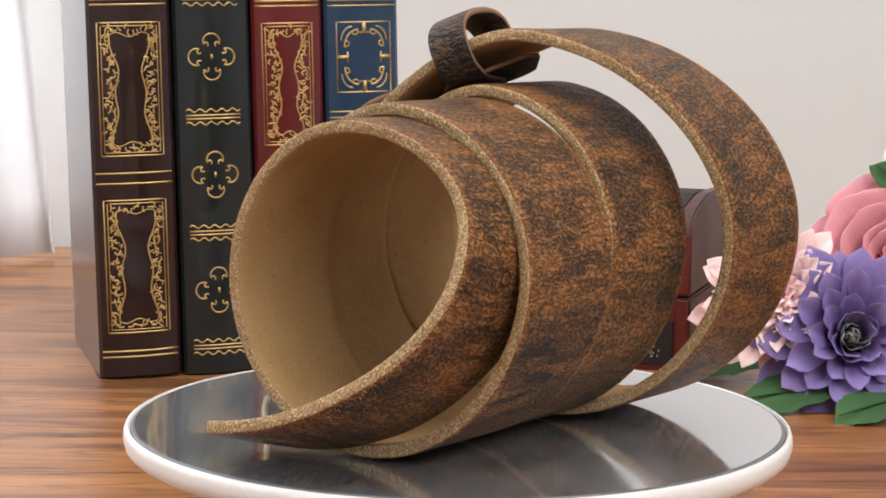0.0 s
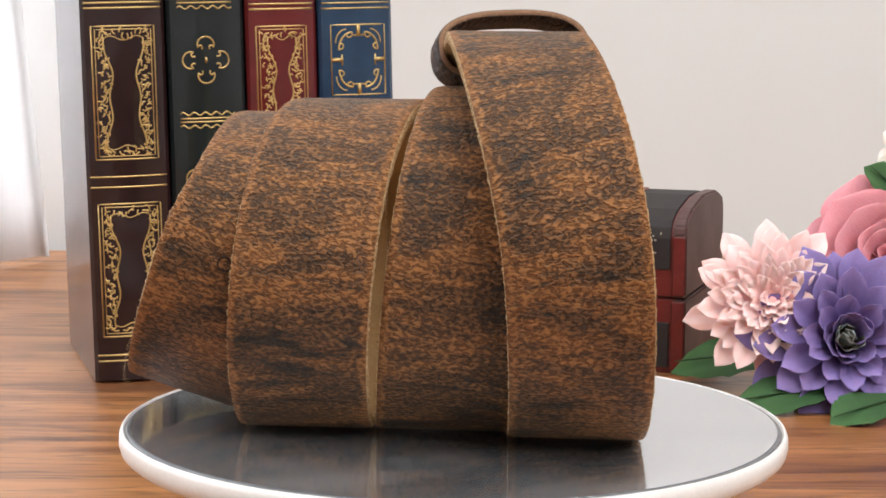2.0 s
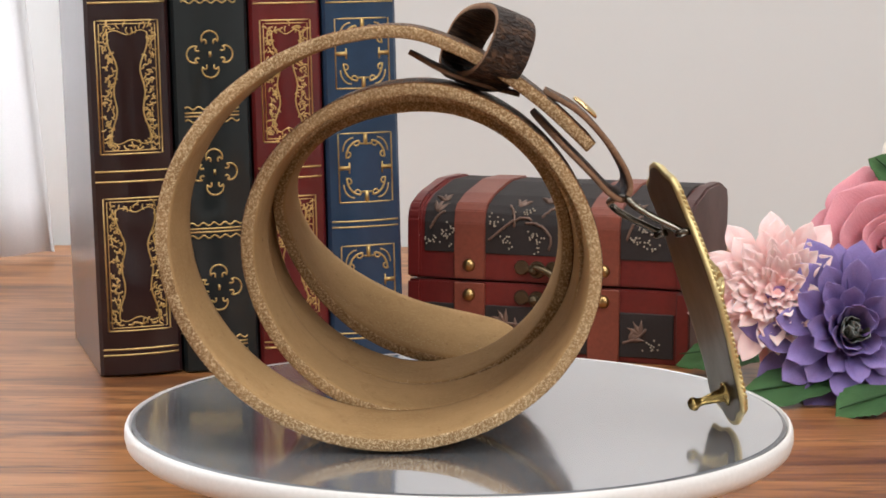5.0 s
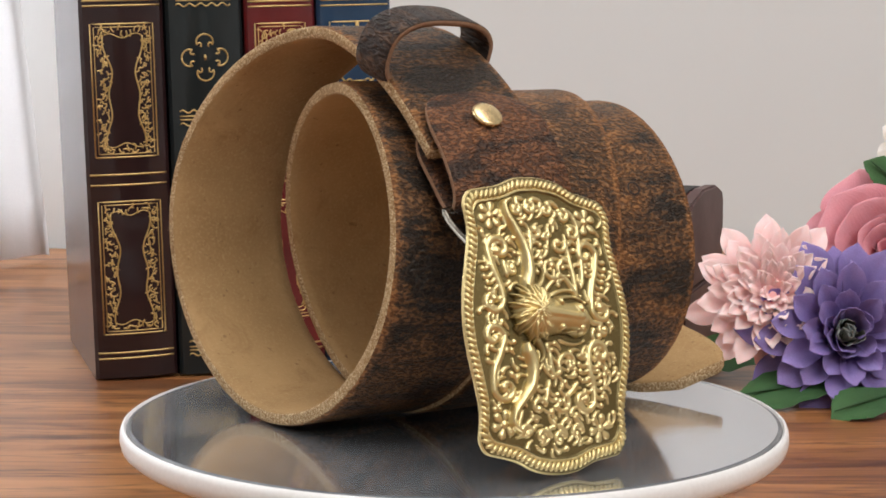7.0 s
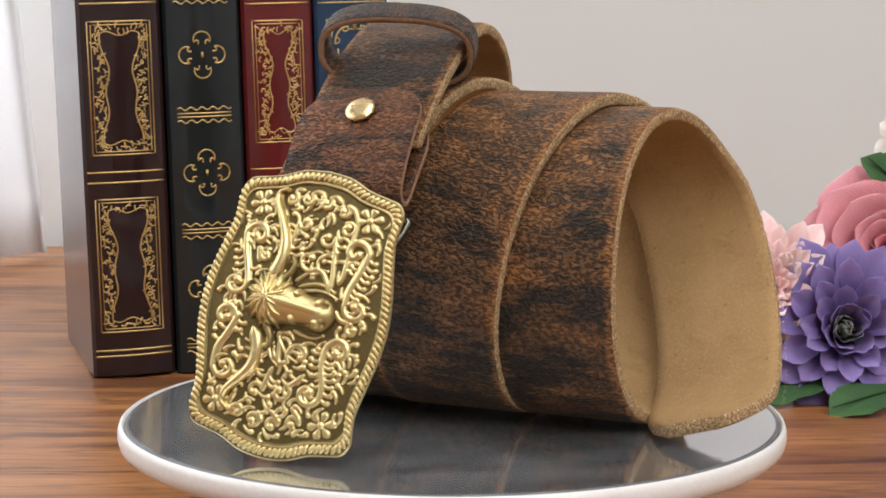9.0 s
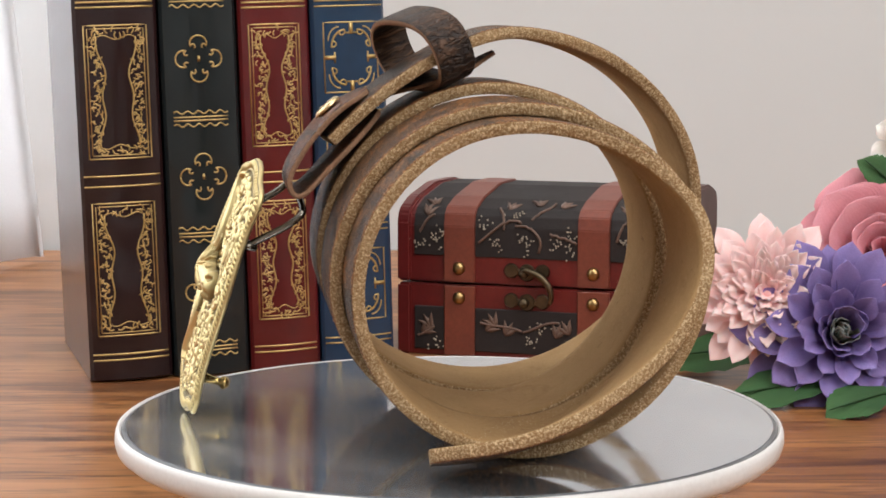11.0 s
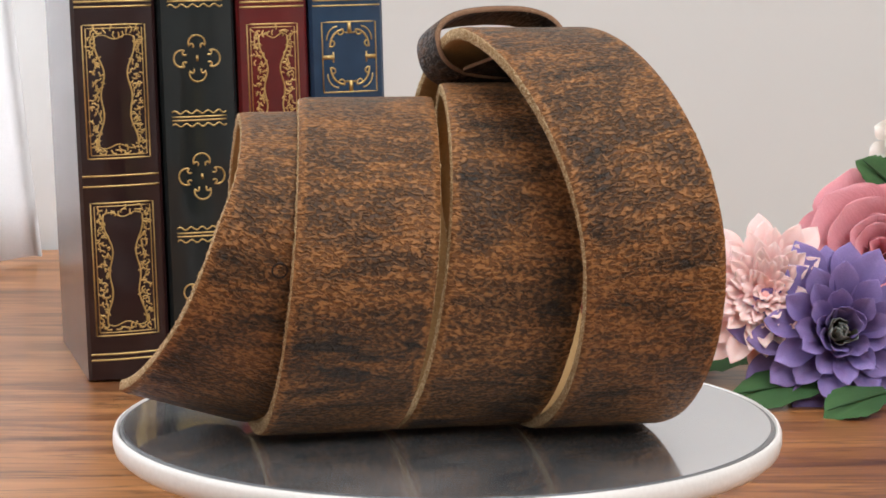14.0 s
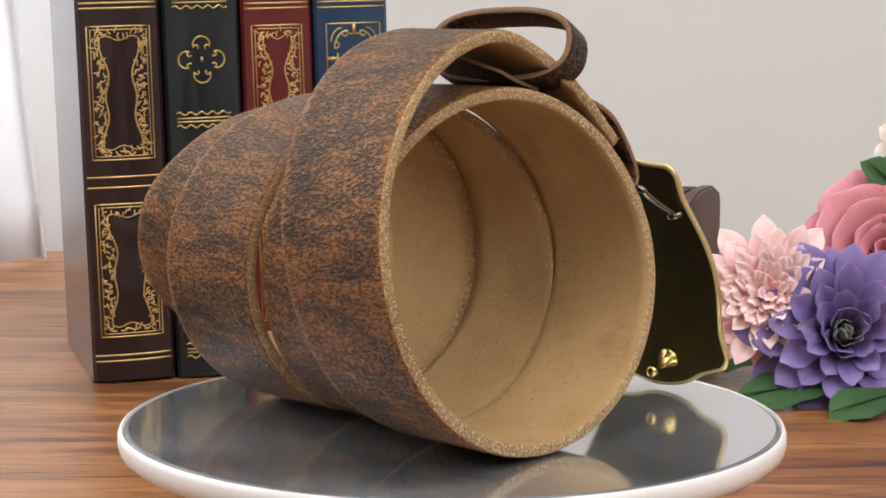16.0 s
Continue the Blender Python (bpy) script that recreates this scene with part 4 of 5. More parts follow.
    def knotwork(self, x0, x1, z0, z1):
        """A square frame with clasps at its middles and C scrolls in its corners."""
        self.rect(x0, x1, z0, z1, 0.28)
        cx, cz, hx, hz = (x0 + x1) / 2, (z0 + z1) / 2, (x1 - x0) / 2, (z1 - z0) / 2
        for sx in (-1, 1):
            self.line([(cx + sx * (hx - 0.3), cz), (cx + sx * (hx - 5.5), cz)], 0.8)
            self.line([(cx + sx * (hx - 5.0), cz - 2.6), (cx + sx * (hx - 5.0), cz + 2.6)], 0.35)
            self.line([(cx, cz + sx * (hz - 0.3)), (cx, cz + sx * (hz - 5.5))], 0.8)
            self.line([(cx - 2.6, cz + sx * (hz - 5.0)), (cx + 2.6, cz + sx * (hz - 5.0))], 0.35)
            for sz in (-1, 1):
                def place(p):
                    return [(cx + sx * (hx - a), cz + sz * (hz - b)) for a, b in p]
                arc = [(3.0 + 6.5 * (1 - math.cos(t)), 3.0 + 8.2 * (1 - math.sin(t))) for t in np.linspace(0, math.pi / 2, 12)]
                self.line(place([(a * 0.8 - 0.3, b * 0.8 - 0.3) for a, b in arc]), 0.3)
                self.line(place([(a + 0.6, b + 0.6) for a, b in arc]), 0.42)
                self.line(place(curl(9.9, 3.4, 60, 6.5, 0.4, 1.1, 12)), 0.34)
                self.line(place(curl(3.2, 11.4, 30, 6.5, -0.4, -1.1, 12)), 0.34)


def make_book(label, x, wide, tall, deep, mat, decorate):
    b = empty("book", label, "book", "row of old books")
    base = Matrix.Translation((-0.170, 0.2993, TABLE)) @ Matrix.Rotation(radians(17.5), 4, "Z") @ Matrix.Translation((x / 1000, 0, 0.0005)) @ Matrix.Rotation(radians(-1.55), 4, "Y")
    b.matrix_world = base
    w = wide / 1000
    bm = bmesh.new()
    prof = []
    for i in range(25):
        k = -1 + 2 * i / 24
        e = 0.0012 * max(0.0, (abs(k) - 0.9) / 0.1) ** 2
        prof.append((w / 2 + k * (w / 2 - 0.0004), -BULGE * (1 - k * k) + e))
    prof += [(w - 0.0002, deep), (w - 0.003, deep), (w - 0.003, 0.004), (0.003, 0.004), (0.003, deep), (0.0002, deep)]
    n = len(prof)
    rings = []
    for z, inset in ((0.0, 0.0008), (0.0008, 0.0), (tall / 1000 - 0.0008, 0.0), (tall / 1000, 0.0008)):
        rings.append([bm.verts.new((px, py + (inset if i < 25 else 0), z)) for i, (px, py) in enumerate(prof)])
    for a, c in zip(rings, rings[1:]):
        for i in range(n):
            bm.faces.new((a[i], a[(i + 1) % n], c[(i + 1) % n], c[i]))
    bm.faces.new(list(reversed(rings[0])))
    bm.faces.new(rings[-1])
    bmesh.ops.recalc_face_normals(bm, faces=bm.faces)
    cover = part("cover", bm, mat, b, "", False)
    bm = bmesh.new()
    box(bm, 0.0032, w - 0.0032, 0.0045, deep - 0.004, 0.003, tall / 1000 - 0.003, 0.0005, 1)
    part("page_block", bm, mottled("aged_paper", (0.62, 0.55, 0.42), (0.55, 0.47, 0.35), 60, 0.9), b, "", False)
    s = Spine(wide)
    decorate(s)
    part("gilt_ornament", s.bm, M_GOLD, b, "worn gold foil tooling")
    return b


def deco_framed(seed, low, high):
    def go(s):
        for z in (9.9, 12.6, 91.5, 96.3, 174.0, 176.4):
            s.rule(z, 0.36, 2.0)
        s.window(5.0, s.w - 5.6, low[0], low[1], seed)
        s.window(5.0, s.w - 5.6, high[0], high[1], seed + 1)
    return go


def deco_quatrefoil(s):
    for cz in (40.2, 95.0, 150.1):
        s.quatrefoil(s.w / 2 - 0.6, cz)
    for z in (13.0, 67.6, 122.2, 177.5):
        s.wave(z + 3.0, 5, s.w - 6)
        s.wave(z - 3.0, 5, s.w - 6)
        s.line([(5, z + 0.8), (s.w - 6, z + 0.8)], 0.32)
        s.line([(5, z - 0.8), (s.w - 6, z - 0.8)], 0.32)


def deco_knots(s):
    for z in (12.4, 15.0, 66.9, 69.7, 121.6, 124.4, 174.6, 177.2):
        s.rule(z, 0.3, 2.0)
    for z0, z1 in ((23.3, 57.7), (78.9, 112.1), (133.6, 166.8)):
        s.knotwork(6.0, s.w - 4.6, z0, z1)


make_book("thick dark oxblood book with gilt windows on its spine", 0.0, 39.3, 212, 0.112, M_BROWN_BOOK, deco_framed(21, (21.4, 83.7), (104.4, 165.7)))
make_book("dark green book with gilt quatrefoils on its spine", 39.7, 36.6, 212, 0.112, M_GREEN_BOOK, deco_quatrefoil)
make_book("deep red book with gilt windows on its spine", 76.7, 34.6, 212, 0.112, M_RED_BOOK, deco_framed(31, (25.8, 82.5), (108.8, 166.0)))
make_book("navy blue book with gilt knotwork squares on its spine", 111.7, 36.9, 212, 0.112, M_BLUE_BOOK, deco_knots)


# ---------------------------------------------------------------- chest
M_CHEST_RED = mottled("red_lacquered_wood", (0.16, 0.016, 0.014), (0.10, 0.011, 0.010), 30, 0.35, 0.0, 0.12, 300)
M_CHEST_STRAP = mottled("red_brown_strap", (0.22, 0.055, 0.032), (0.17, 0.042, 0.026), 40, 0.4, 0.0, 0.12, 500)
M_CHEST_PANEL = mottled("dark_embossed_panel", (0.013, 0.009, 0.009), (0.020, 0.014, 0.014), 60, 0.7, 0.0, 0.3, 600)
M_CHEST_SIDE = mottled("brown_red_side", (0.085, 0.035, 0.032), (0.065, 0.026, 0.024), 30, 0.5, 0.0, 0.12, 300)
M_VINE = mottled("bronzed_relief", (0.20, 0.125, 0.095), (0.13, 0.08, 0.06), 120, 0.45, 0.2, 0.2, 700)
M_BERRY = mottled("pale_berry_paint", (0.42, 0.36, 0.28), (0.33, 0.28, 0.22), 120, 0.5)
M_STUD = mottled("aged_brass_stud", (0.45, 0.30, 0.13), (0.34, 0.22, 0.09), 120, 0.32, 1.0)
M_LATCH = mottled("old_bronze_latch", (0.16, 0.12, 0.075), (0.09, 0.07, 0.045), 150, 0.4, 1.0)


def make_chest():
    """A small lacquered chest; x along the front, y back, z up, millimetres."""
    c = empty("treasure_chest", "small dark red wooden chest with straps and brass studs", "chest")
    c.matrix_world = Matrix.Translation((-0.0278, 0.3785, TABLE)) @ Matrix.Rotation(radians(-18), 4, "Z")
    L, Dp, seam = 145.0, 96.0, 37.0
    lid = [(0, seam + 0.5), (0, 66), (1.5, 70.5), (5, 74), (16, 78.0), (45, 82.5), (75, 82.0), (92, 78), (96, 72), (96, seam + 0.5)]

    def prism(prof, x0, x1, mat, name, parent, label="", bevel=0.8):
        bm = bmesh.new()
        a = [bm.verts.new((x0 / 1000, y / 1000, z / 1000)) for y, z in prof]
        b = [bm.verts.new((x1 / 1000, y / 1000, z / 1000)) for y, z in prof]
        n = len(prof)
        for i in range(n):
            bm.faces.new((a[i], a[(i + 1) % n], b[(i + 1) % n], b[i]))
        bm.faces.new(a)
        bm.faces.new(b)
        bmesh.ops.recalc_face_normals(bm, faces=bm.faces)
        bmesh.ops.bevel(bm, geom=list(bm.edges), offset=bevel / 1000, segments=2, affect="EDGES", clamp_overlap=True)
        return part(name, bm, mat, parent, label, False)
    body = prism([(0, 0), (0, seam - 0.5), (Dp, seam - 0.5), (Dp, 0)], 5, L - 5, M_CHEST_RED, "body", c)
    top = prism(lid, 5, L - 5, M_CHEST_RED, "lid", c)
    grown = [(y - 1.5 if y < 46 else y + 1.5, z + 1.5 if z > 60 else z) for y, z in lid]
    for x0, x1 in ((0, 7), (L - 7, L)):
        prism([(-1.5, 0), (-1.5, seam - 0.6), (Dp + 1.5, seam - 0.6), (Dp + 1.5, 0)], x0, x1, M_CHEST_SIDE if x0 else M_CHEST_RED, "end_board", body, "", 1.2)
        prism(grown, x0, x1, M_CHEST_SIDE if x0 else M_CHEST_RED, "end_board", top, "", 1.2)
        # bright red painted front face of the end boards
        for z0, z1, par in ((1.5, seam - 1.5, body), (seam + 1.5, 67, top)):
            bm = bmesh.new()
            box(bm, (x0 + 0.5) / 1000, (x1 - 0.5) / 1000, -0.0021, -0.0014, z0 / 1000, z1 / 1000, 0.0003, 1)
            part("edge_moulding", bm, M_CHEST_RED, par, "glossy red painted moulding", False)

    def lid_at(s):
        """A point and normal on the lid's front and top, s from 0 (front foot) to 1."""
        p, _ = spline([(0, 51, 0)] + [(y, z, 0) for y, z in lid[1:7]], 1.0)
        i = min(len(p) - 2, max(0, int(s)))
        t = p[i + 1] - p[i]
        t = t / np.linalg.norm(t)
        return p[i][:2], np.array([-t[1], t[0]])
    # dark panels, 1 mm proud, between the straps and rails
    bays = ((9, 26), (41, 95), (110, 137))
    for x0, x1 in bays:
        bm = bmesh.new()
        box(bm, x0 / 1000, x1 / 1000, -0.001, 0.001, 0.003, 0.025, 0.0004, 1)
        part("embossed_panel", bm, M_CHEST_PANEL, body, "black embossed panel", False)
        prof = [(y - 0.9 if y < 10 else y, z + 0.9 if z > 66 else z) for y, z in [(0, 51), (0, 66), (1.5, 70.5), (5, 74), (16, 78), (45, 82.5), (74, 82)]] + [(74, 80), (20, 74), (6, 66), (4, 51)]
        prism(prof, x0, x1, M_CHEST_PANEL, "embossed_panel", top, "black embossed panel", 0.3)
    for x0 in (25, 94):
        prof = [(y - 2.0 if y < 10 else y, z + 1.8 if z > 66 else z) for y, z in [(0, seam + 1), (0, 66), (1.5, 70.5), (5, 74), (16, 78), (45, 82.5), (74, 82)]] + [(74, 80), (20, 74), (6, 66), (4, seam + 1)]
        prism(prof, x0, x0 + 16, M_CHEST_STRAP, "strap", top, "red brown leather-look strap", 0.5)
        bm = bmesh.new()
        box(bm, x0 / 1000, (x0 + 16) / 1000, -0.002, 0.002, 0.0005, (seam - 1) / 1000, 0.0005, 1)
        part("strap", bm, M_CHEST_STRAP, body, "red brown leather-look strap", False)
        for z, par in ((seam - 7, body), (seam + 8, top)):
            st = lathe([(0, 0.0024), (0.0015, 0.0022), (0.0027, 0.0014), (0.0033, 0.0), (0, -0.0005)], 24)
            st = part("stud", st, M_STUD, par, "domed brass stud")
            st.matrix_basis = Matrix.Translation(((x0 + 8) / 1000, -0.002, z / 1000)) @ Matrix.Rotation(radians(90), 4, "X")
    # vines in relief
    rng = np.random.default_rng(4)

    def vine(name, parent, mapper, x0, x1, stems, leaves, berries):
        bm = bmesh.new()
        for x, z, h, length, k0, k1 in stems:
            tube(bm, [mapper(a, b) for a, b in curl(x, z, h, length, k0, k1, 16)], 0.0007, 5)
        for x, z, h in leaves:
            for q in (-28, 0, 28):
                pts = curl(x, z, h + q, 8.0, 0.0, 0.06 * q / 28, 6)
                tube(bm, [mapper(a, b) for a, b in pts], [0.0003, 0.0011, 0.0014, 0.0013, 0.0009, 0.0005, 0.0001], 5, True, 0.45, (0, -1, 0))
        part(name, bm, M_VINE, parent, "raised bronzed vine")
        bm = bmesh.new()
        for x, z in berries:
            for k in range(11):
                p = mapper(x + rng.normal(0, 2.0), z + rng.normal(0, 1.9))
                r = bmesh.ops.create_icosphere(bm, subdivisions=1, radius=0.00055)
                bmesh.ops.translate(bm, vec=p, verts=r["verts"])
        part("berries", bm, M_BERRY, parent, "pale painted berries")

    def on_lid(x, s):
        q, nn = lid_at(s)
        q = q + nn * 1.2
        return Vector((x / 1000, q[0] / 1000, q[1] / 1000))

    def on_front(x, z):
        return Vector((x / 1000, -0.0014, z / 1000))
    vine("vine", top, on_lid, 41, 95, [(43, 7, 40, 26, 0.02, -0.10), (62, 16, 20, 22, -0.08, -0.14), (56, 14, 75, 12, 0.1, 0.05), (70, 19, 60, 16, -0.1, 0.16), (80, 13, -20, 14, 0.05, -0.1)],
         [(58, 24, 80), (72, 28, 100), (84, 27, 60)], [(47, 16), (52, 8), (66, 10), (70, 5), (83, 8), (89, 12), (90, 5), (62, 22)])
    vine("vine", top, on_lid, 9, 26, [(12, 12, 60, 12, 0, -0.1)], [(15, 20, 75), (18, 27, 110)], [(12, 6), (20, 8), (23, 13)])
    vine("vine", top, on_lid, 110, 132, [(113, 10, 70, 16, 0, -0.1)], [(117, 24, 90)], [(116, 10), (124, 8), (127, 15), (121, 17)])
    vine("vine", body, on_front, 41, 95, [(44, 18, -20, 22, 0.05, -0.06), (66, 14, 10, 20, 0.06, -0.1)], [(47, 14, 40), (52, 16, 120), (57, 12, 60), (83, 12, 70), (90, 14, 120)], [(70, 9), (76, 17)])
    vine("vine", body, on_front, 9, 26, [(11, 10, 20, 10, 0, 0.1)], [(13, 12, 30), (18, 14, 120)], [(21, 8)])
    vine("vine", body, on_front, 110, 132, [(112, 10, 20, 14, 0, 0.1)], [(115, 12, 30), (121, 14, 120)], [(127, 9)])
    # latch: two scalloped plates and a hook
    for z, par in ((seam + 7, top), (seam - 8, body)):
        bm = bmesh.new()
        for dx, r in ((-8, 3.8), (0, 4.4), (8, 3.8)):
            rr = bmesh.ops.create_cone(bm, cap_ends=True, segments=20, radius1=r / 1000, radius2=r * 0.85 / 1000, depth=0.0012)
            bmesh.ops.rotate(bm, cent=(0, 0, 0), matrix=Matrix.Rotation(radians(90), 3, "X"), verts=rr["verts"])
            bmesh.ops.translate(bm, vec=((68 + dx) / 1000, -0.0012, (z + (0.8 if dx else 0)) / 1000), verts=rr["verts"])
        box(bm, 0.060, 0.076, -0.0016, 0, (z - 1.6) / 1000, (z + 1.6) / 1000, 0.0004, 1)
        rr = bmesh.ops.create_icosphere(bm, subdivisions=2, radius=0.0028)
        bmesh.ops.translate(bm, vec=(0.067, -0.003, z / 1000), verts=rr["verts"])
        part("latch_plate", bm, M_LATCH, par, "scalloped old bronze plate", False)
    bm = bmesh.new()
    hook = curl(67, seam + 9, -10, 25, -0.02, -0.13, 18)
    tube(bm, [Vector((x / 1000, -0.0052, z / 1000)) for x, z in hook], [0.0012 + 0.0006 * math.sin(math.pi * i / 18) for i in range(19)], 8)
    part("hook", bm, M_LATCH, top, "curved bronze hook")
    return c


make_chest()


# ---------------------------------------------------------------- flowers
def petal_material(name, tip, base, rough=0.6):
    """Cloth petals, paler or deeper towards the foot (UV y runs along the petal)."""
    n = Nodes(name)
    uv = n.add("ShaderNodeSeparateXYZ", vals={"Vector": n.coords("UV")}).outputs[1]
    v = n.coords()
    f = n.noise(v, 120, 4)
    fine = n.noise(v, 1500, 2)
    a = n.math("ADD", uv, n.math("MULTIPLY", n.math("SUBTRACT", f, 0.5), 0.35))
    c = n.ramp(a, [(0.05, base), (0.75, tip)])
    c = n.mix(0.12, c, n.ramp(fine, [(0.3, (0.2, 0.2, 0.2)), (0.7, (0.85, 0.85, 0.85))]), "OVERLAY")
    veins = n.noise(n.coords("UV", (45, 2.5, 1)), 1.0, 2)
    return n.out(Base_Color=c, Roughness=rough, Specular_IOR_Level=0.25, Subsurface_Weight=0.35, Subsurface_Radius=(0.005, 0.003, 0.0025), Normal=n.bump(veins, 0.35, 0.0006))


M_PALE = petal_material("pale_pink_petal", (0.95, 0.69, 0.68), (0.95, 0.56, 0.54))
M_ROSE = petal_material("rose_petal", (0.74, 0.33, 0.38), (0.54, 0.17, 0.21))
M_VIOLET = petal_material("violet_petal", (0.27, 0.20, 0.46), (0.10, 0.065, 0.22))
M_OLIVE = petal_material("olive_heart_petal", (0.20, 0.21, 0.20), (0.10, 0.11, 0.05))
M_CREAM = petal_material("cream_petal", (0.85, 0.80, 0.76), (0.7, 0.62, 0.55))
M_LEAF = petal_material("cloth_leaf", (0.055, 0.13, 0.045), (0.03, 0.075, 0.028), 0.65)


def petal_mesh(name, length, wide, cup, curl_up, point=1.0, mat=None, ruffle=0.0, notch=0.0, nu=10, nv=12, seed=0, thick=0.00015):
    """One petal, its foot at the origin, lying along +y, face up. Millimetres in."""
    rng = np.random.default_rng(seed)
    ph = rng.uniform(0, 6.28)
    bm = bmesh.new()
    uvl = bm.loops.layers.uv.new("UVMap")
    layers = []
    for side in (0, 1):
        rows = []
        for j in range(nv + 1):
            t = math.sin(math.pi / 2 * j / nv)
            if point < 0.5:      # spoon-shaped, broadest near a round tip
                e = max(0.0, (t - 0.70) / 0.30)
                w = wide / 2 * min(1.0, 0.40 + 0.80 * t) * max(0.06, max(0.0, 1 - e * e) ** 0.46)
            else:
                e = max(0.0, (t - 0.5) / 0.5)
                w = wide / 2 * min(1.0, 0.38 + 1.15 * t) * max(0.03, max(0.0, 1 - e ** 2.2) ** (0.55 * point))
            row = []
            for i in range(nu + 1):
                s = -1 + 2 * i / nu
                x = s * w
                y = length * t * (1 - 0.06 * s * s * t) - notch * length * t ** 6 * (1 - abs(s)) * 0.2
                z = cup * wide * (2 * x / wide) ** 2 * 0.5 * (1.0 - 0.75 * t * t) + (curl_up - 0.07 * t * t) * length * t * t + ruffle * math.sin(x * 10 / wide + ph) * t * t
                row.append(bm.verts.new((x / 1000, y / 1000, z / 1000 - side * thick)))
            rows.append(row)
        layers.append(rows)

    def face(vs, uvs):
        f = bm.faces.new(vs)
        for l, c in zip(f.loops, uvs):
            l[uvl].uv = c
        return f
    for side, rows in enumerate(layers):
        for j in range(nv):
            for i in range(nu):
                vs = [rows[j][i], rows[j][i + 1], rows[j + 1][i + 1], rows[j + 1][i]]
                uvs = [(i / nu, j / nv), ((i + 1) / nu, j / nv), ((i + 1) / nu, (j + 1) / nv), (i / nu, (j + 1) / nv)]
                face(vs if not side else vs[::-1], uvs if not side else uvs[::-1])
    a, b = layers
    border = [(0, i) for i in range(nu + 1)] + [(j, nu) for j in range(1, nv + 1)] + [(nv, i) for i in range(nu - 1, -1, -1)] + [(j, 0) for j in range(nv - 1, 0, -1)]
    for (j0, i0), (j1, i1) in zip(border, border[1:] + border[:1]):
        f = face((a[j0][i0], b[j0][i0], b[j1][i1], a[j1][i1]), [(i0 / nu, j0 / nv)] * 2 + [(i1 / nu, j1 / nv)] * 2)
        for e in f.edges:
            e.smooth = False
    me = bpy.data.meshes.new(name)
    bm.to_mesh(me)
    bm.free()
    for p in me.polygons:
        p.use_smooth = True
    me.materials.append(mat)
    return me


def ring_of(flower, meshes, count, foot, tilt, phase, rng, height=0.0, jitter=6.0):
    """Petals round the flower's axis (its own z), feet at a radius, rising by tilt degrees from the plane."""
    for k in range(count):
        a = 360 * (k + phase) / count + rng.normal(0, jitter * 0.5)
        ob = new("petal", meshes[k % len(meshes)])
        ob.parent = flower
        ob.matrix_basis = pose(0, 0, height / 1000, 0, 0, a) @ pose(0, foot / 1000, 0, tilt + rng.normal(0, jitter), rng.normal(0, jitter), 0)


def aim(at, towards):
    """A pose at a place whose z axis points along towards."""
    return Matrix.Translation(at) @ Vector(towards).to_track_quat("Z", "Y").to_matrix().to_4x4()


def core(flower, mat, r, label):
    bm = bmesh.new()
    bmesh.ops.create_icosphere(bm, subdivisions=2, radius=r / 1000)
    for v in bm.verts:
        v.co *= 1 + 0.15 * noise.noise(v.co * 400)
    part("core", bm, mat, flower, label)


def dahlia(label, at, towards, size, mats, rings, seed, point=0.62, heart=0.16, group="artificial flowers"):
    rng = np.random.default_rng(seed)
    f = empty("flower", label, "flower", group)
    f.matrix_world = aim(at, towards)
    core(f, mats[0], size * heart, "")
    for k, (count, length, wide, cup, bend, foot, tilt, height, mat) in enumerate(rings):
        meshes = [petal_mesh("petal", length * size / 40 * q, wide * size / 40, cup, bend, point, mats[mat], 0.5, 0.0, 10, 11, seed + k * 3 + i) for i, q in enumerate((1.0, 0.93, 1.06))]
        ring_of(f, meshes, count, foot * size / 40, tilt, rng.uniform(0, 1), rng, height * size / 40)
    return f


dahlia("pale pink artificial dahlia with dense rounded petals", (0.1420, 0.275, -0.005), (-0.10, -0.90, 0.28), 35, [M_PALE],
       [(10, 41, 15, 0.25, 0.02, 4, 2, -4, 0), (12, 36, 13.5, 0.30, 0.02, 4, 14, -2, 0), (15, 31, 11, 0.34, 0.02, 4, 25, 0, 0), (17, 28, 9.5, 0.38, 0.0, 4, 36, 1, 0),
        (18, 25, 8.5, 0.42, -0.03, 4, 47, 2, 0), (16, 22, 7.5, 0.45, -0.05, 3, 57, 3, 0), (12, 20, 7, 0.5, -0.06, 2, 67, 4, 0), (8, 18, 6.5, 0.5, -0.06, 1, 80, 5, 0)], 41, 0.30, 0.36)
dahlia("deep violet artificial dahlia with an olive heart", (0.1715, 0.260, -0.020), (-0.06, -0.92, 0.26), 40, [M_VIOLET, M_OLIVE],
       [(11, 42, 17, 0.40, 0.02, 4, 0, -3, 0), (12, 37, 15.5, 0.50, 0.04, 4, 13, -1, 0), (12, 31, 13.5, 0.6, 0.08, 3, 26, 0, 0), (11, 25, 11.5, 0.7, 0.12, 3, 40, 1, 0),
        (9, 18, 11, 1.0, 0.28, 3, 52, 2, 0), (8, 14, 8, 1.2, 0.55, 2.6, 58, 3, 1), (7, 11, 7, 1.3, 0.7, 1.6, 68, 4, 1), (4, 9, 6, 1.4, 0.6, 0.6, 78, 4, 1)], 57, 0.42)


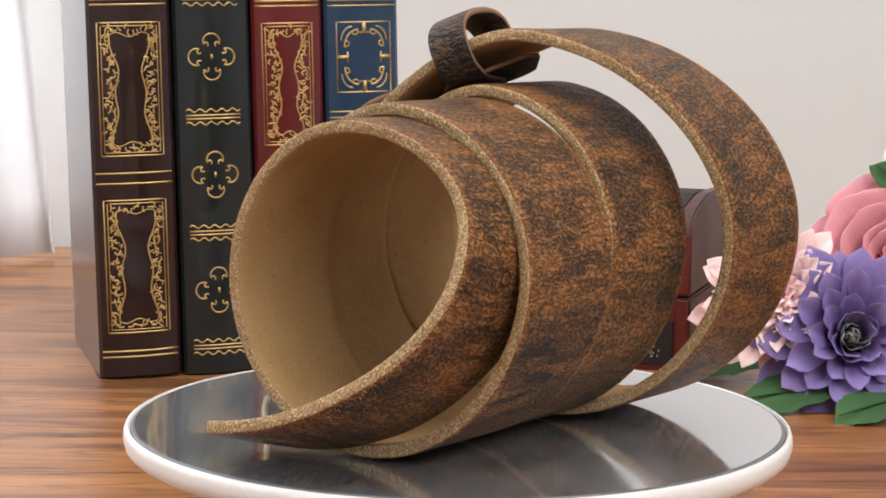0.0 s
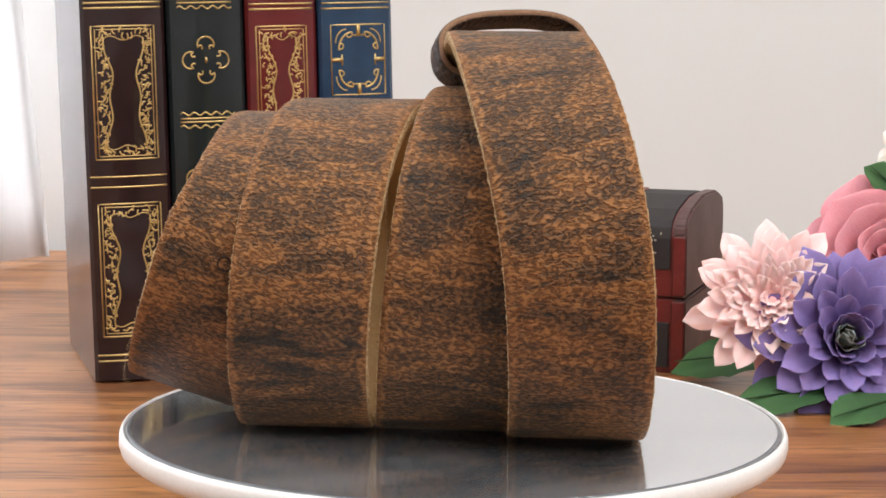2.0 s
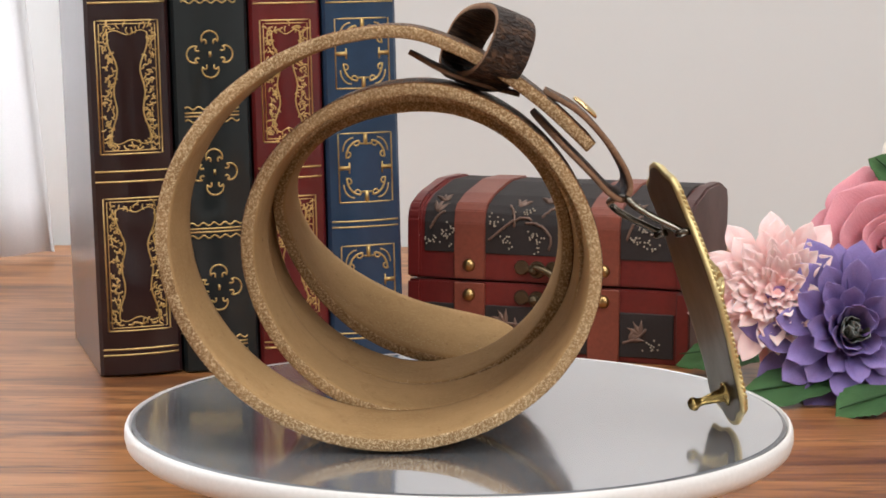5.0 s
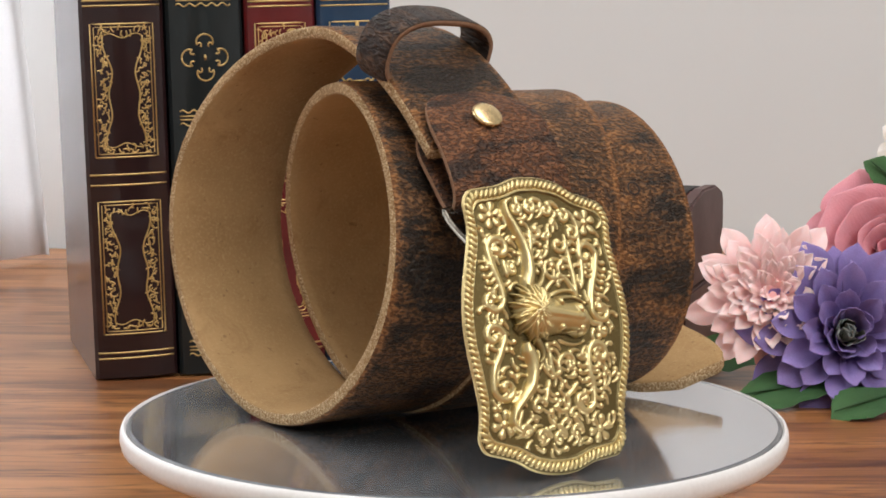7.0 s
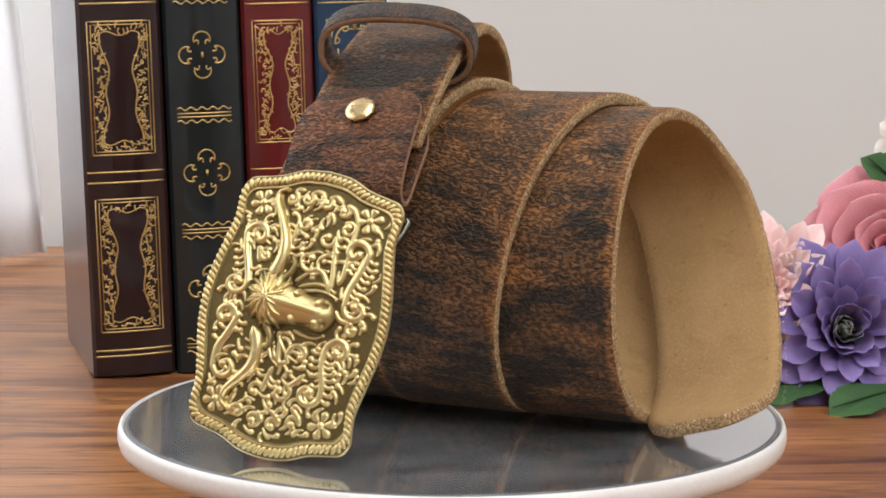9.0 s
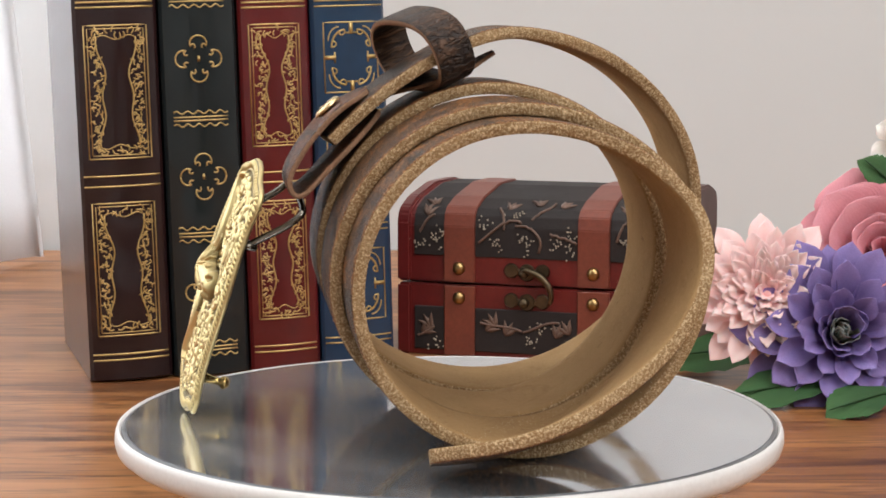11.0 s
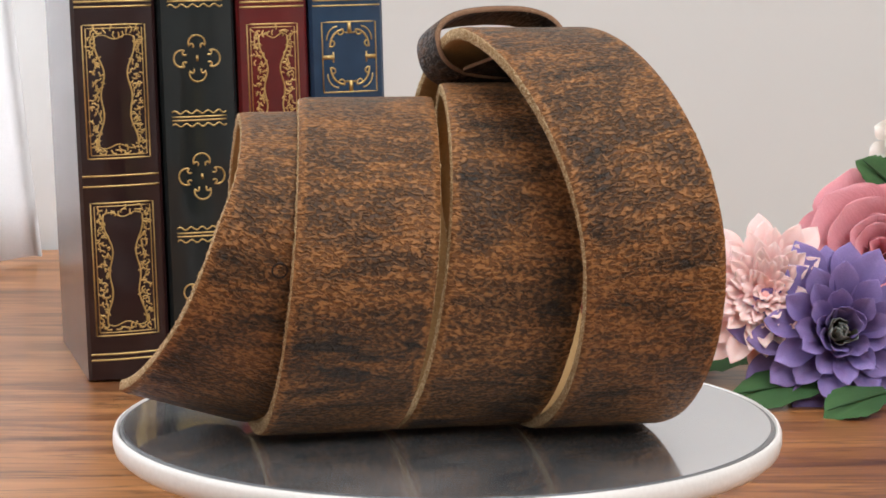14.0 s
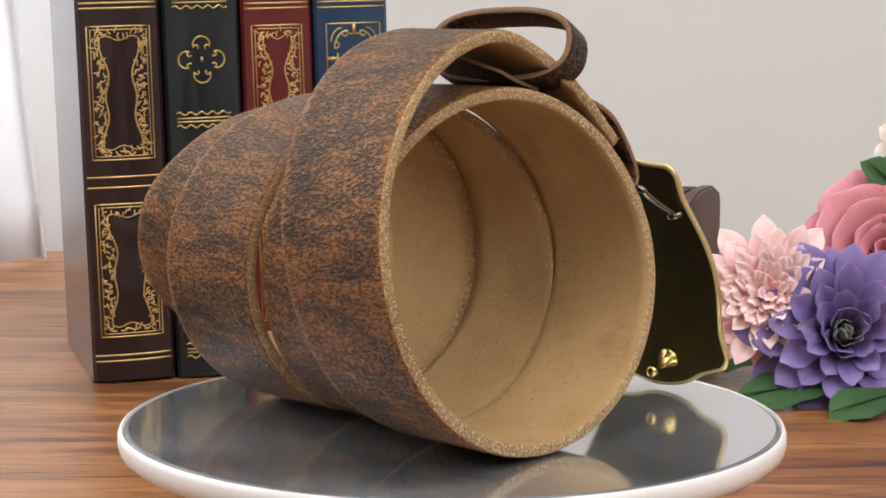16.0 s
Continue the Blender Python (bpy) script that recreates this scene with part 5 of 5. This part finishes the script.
def rose(label, at, towards, size, seed):
    """Broad cupped petals that wrap one another round a tight heart."""
    rng = np.random.default_rng(seed)
    f = empty("flower", label, "flower", "artificial flowers")
    f.matrix_world = aim(at, towards)
    core(f, M_ROSE, size * 0.14, "")
    for k, (count, length, wide, cup, bend, foot, tilt, height) in enumerate([(5, 44, 46, 0.30, -0.12, 4, 30, -5), (4, 39, 44, 0.42, -0.10, 5, 50, -3), (4, 33, 38, 0.55, -0.06, 5, 64, 0),
                                                                         (3, 27, 30, 0.75, -0.03, 4, 74, 2), (3, 23, 22, 0.95, 0.0, 3, 80, 4), (3, 19, 14, 1.2, 0.03, 1.5, 86, 5)]):
        meshes = [petal_mesh("petal", length * size / 40 * q, wide * size / 40, cup, bend, 0.32, M_ROSE, 0.7, 0.0, 16, 16, seed + 5 * k + i) for i, q in enumerate((1.0, 0.94))]
        ring_of(f, meshes, count, foot * size / 40, tilt, rng.uniform(0, 1), rng, height * size / 40, 4)
    return f


rose("large dusky pink artificial rose", (0.1985, 0.296, 0.007), (-0.22, -0.80, 0.45), 40, 71)
rose("dusky pink artificial rose half hidden behind the others", (0.2500, 0.315, -0.005), (0.3, -0.8, 0.3), 34, 83)


def leaf(at, heading, tilt, length, wide, seed, roll=0.0):
    f = empty("leaf", "dark green cloth leaf under the artificial flowers", "leaf", "cloth leaves")
    f.matrix_world = Matrix.Translation(at) @ pose(0, 0, 0, 0, 0, heading) @ pose(0, 0, 0, tilt, roll, 0)
    me = petal_mesh("blade", length, wide, 0.10, -0.05, 1.1, M_LEAF, 1.4, 0, 14, 22, seed)
    for v in me.vertices:      # toothed margin
        s = abs(v.co.x) / (wide / 2000)
        if s > 0.5:
            v.co.x *= 1 + 0.06 * math.sin(v.co.y * 2400)
    ob = new("blade", me)
    ob.parent = f
    bm = bmesh.new()
    tube(bm, [(0, y * length / 1000, 0.0004 - 0.05 * length / 1000 * y * y) for y in np.linspace(-0.15, 0.95, 9)], [0.0011, 0.001, 0.001, 0.0009, 0.0008, 0.0007, 0.0006, 0.0005, 0.0003], 6)
    part("midrib", bm, M_LEAF, f)


leaf((0.170, 0.250, TABLE + 0.012), 92, -8, 50, 32, 3, -24)
leaf((0.160, 0.300, TABLE + 0.018), 80, -6, 62, 36, 5, -24)
leaf((0.190, 0.236, TABLE + 0.009), 118, -8, 34, 24, 9, -20)
leaf((0.215, 0.245, TABLE + 0.010), -100, 2, 40, 26, 11, 20)
leaf((0.212, 0.305, 0.036), 50, 60, 30, 22, 13, -40)
leaf((0.150, 0.320, TABLE + 0.030), 60, 5, 40, 26, 17, -25)


def stems():
    """The wire stems that carry the flower heads, running back along the table."""
    for x, y, z, tx in ((0.1420, 0.275, -0.005, 0.20), (0.1715, 0.260, -0.020, 0.22), (0.1985, 0.296, 0.007, 0.235), (0.2500, 0.315, -0.005, 0.26)):
        bm = bmesh.new()
        pts, _ = spline([(x, y, z), (x + 0.006, y + 0.014, z - 0.012), ((x + tx) / 2, y + 0.035, TABLE + 0.012), (tx, y + 0.075, TABLE + 0.0025), (tx + 0.03, y + 0.14, TABLE + 0.0025)], 0.004)
        tube(bm, [tuple(p) for p in pts], 0.0021, 8)
        tagged(part("stem", bm, M_LEAF), "green wire stem lying on the table", "stem", "flower stems")


stems()
# a pale bloom at the edge of the bunch
dahlia("small cream artificial blossom above the rose", (0.2140, 0.315, 0.062), (-0.3, -0.8, 0.4), 20, [M_CREAM],
       [(7, 34, 22, 0.3, 0.05, 3, 15, 0, 0), (6, 28, 18, 0.4, 0.05, 2, 40, 1, 0), (5, 18, 12, 0.6, 0.1, 1, 65, 2, 0)], 91, 0.4)


# ---------------------------------------------------------------- motion
def motions():
    times = [i * 0.5 for i in range(33)]
    walk(belt, [(t, pose(-0.0006, 0, 0, 0, 0, SPIN * t)) for t in times])
    walk(turning_disc, [(t, pose(0, 0, -TABLE, 0, 0, SPIN * t)) for t in times])


motions()
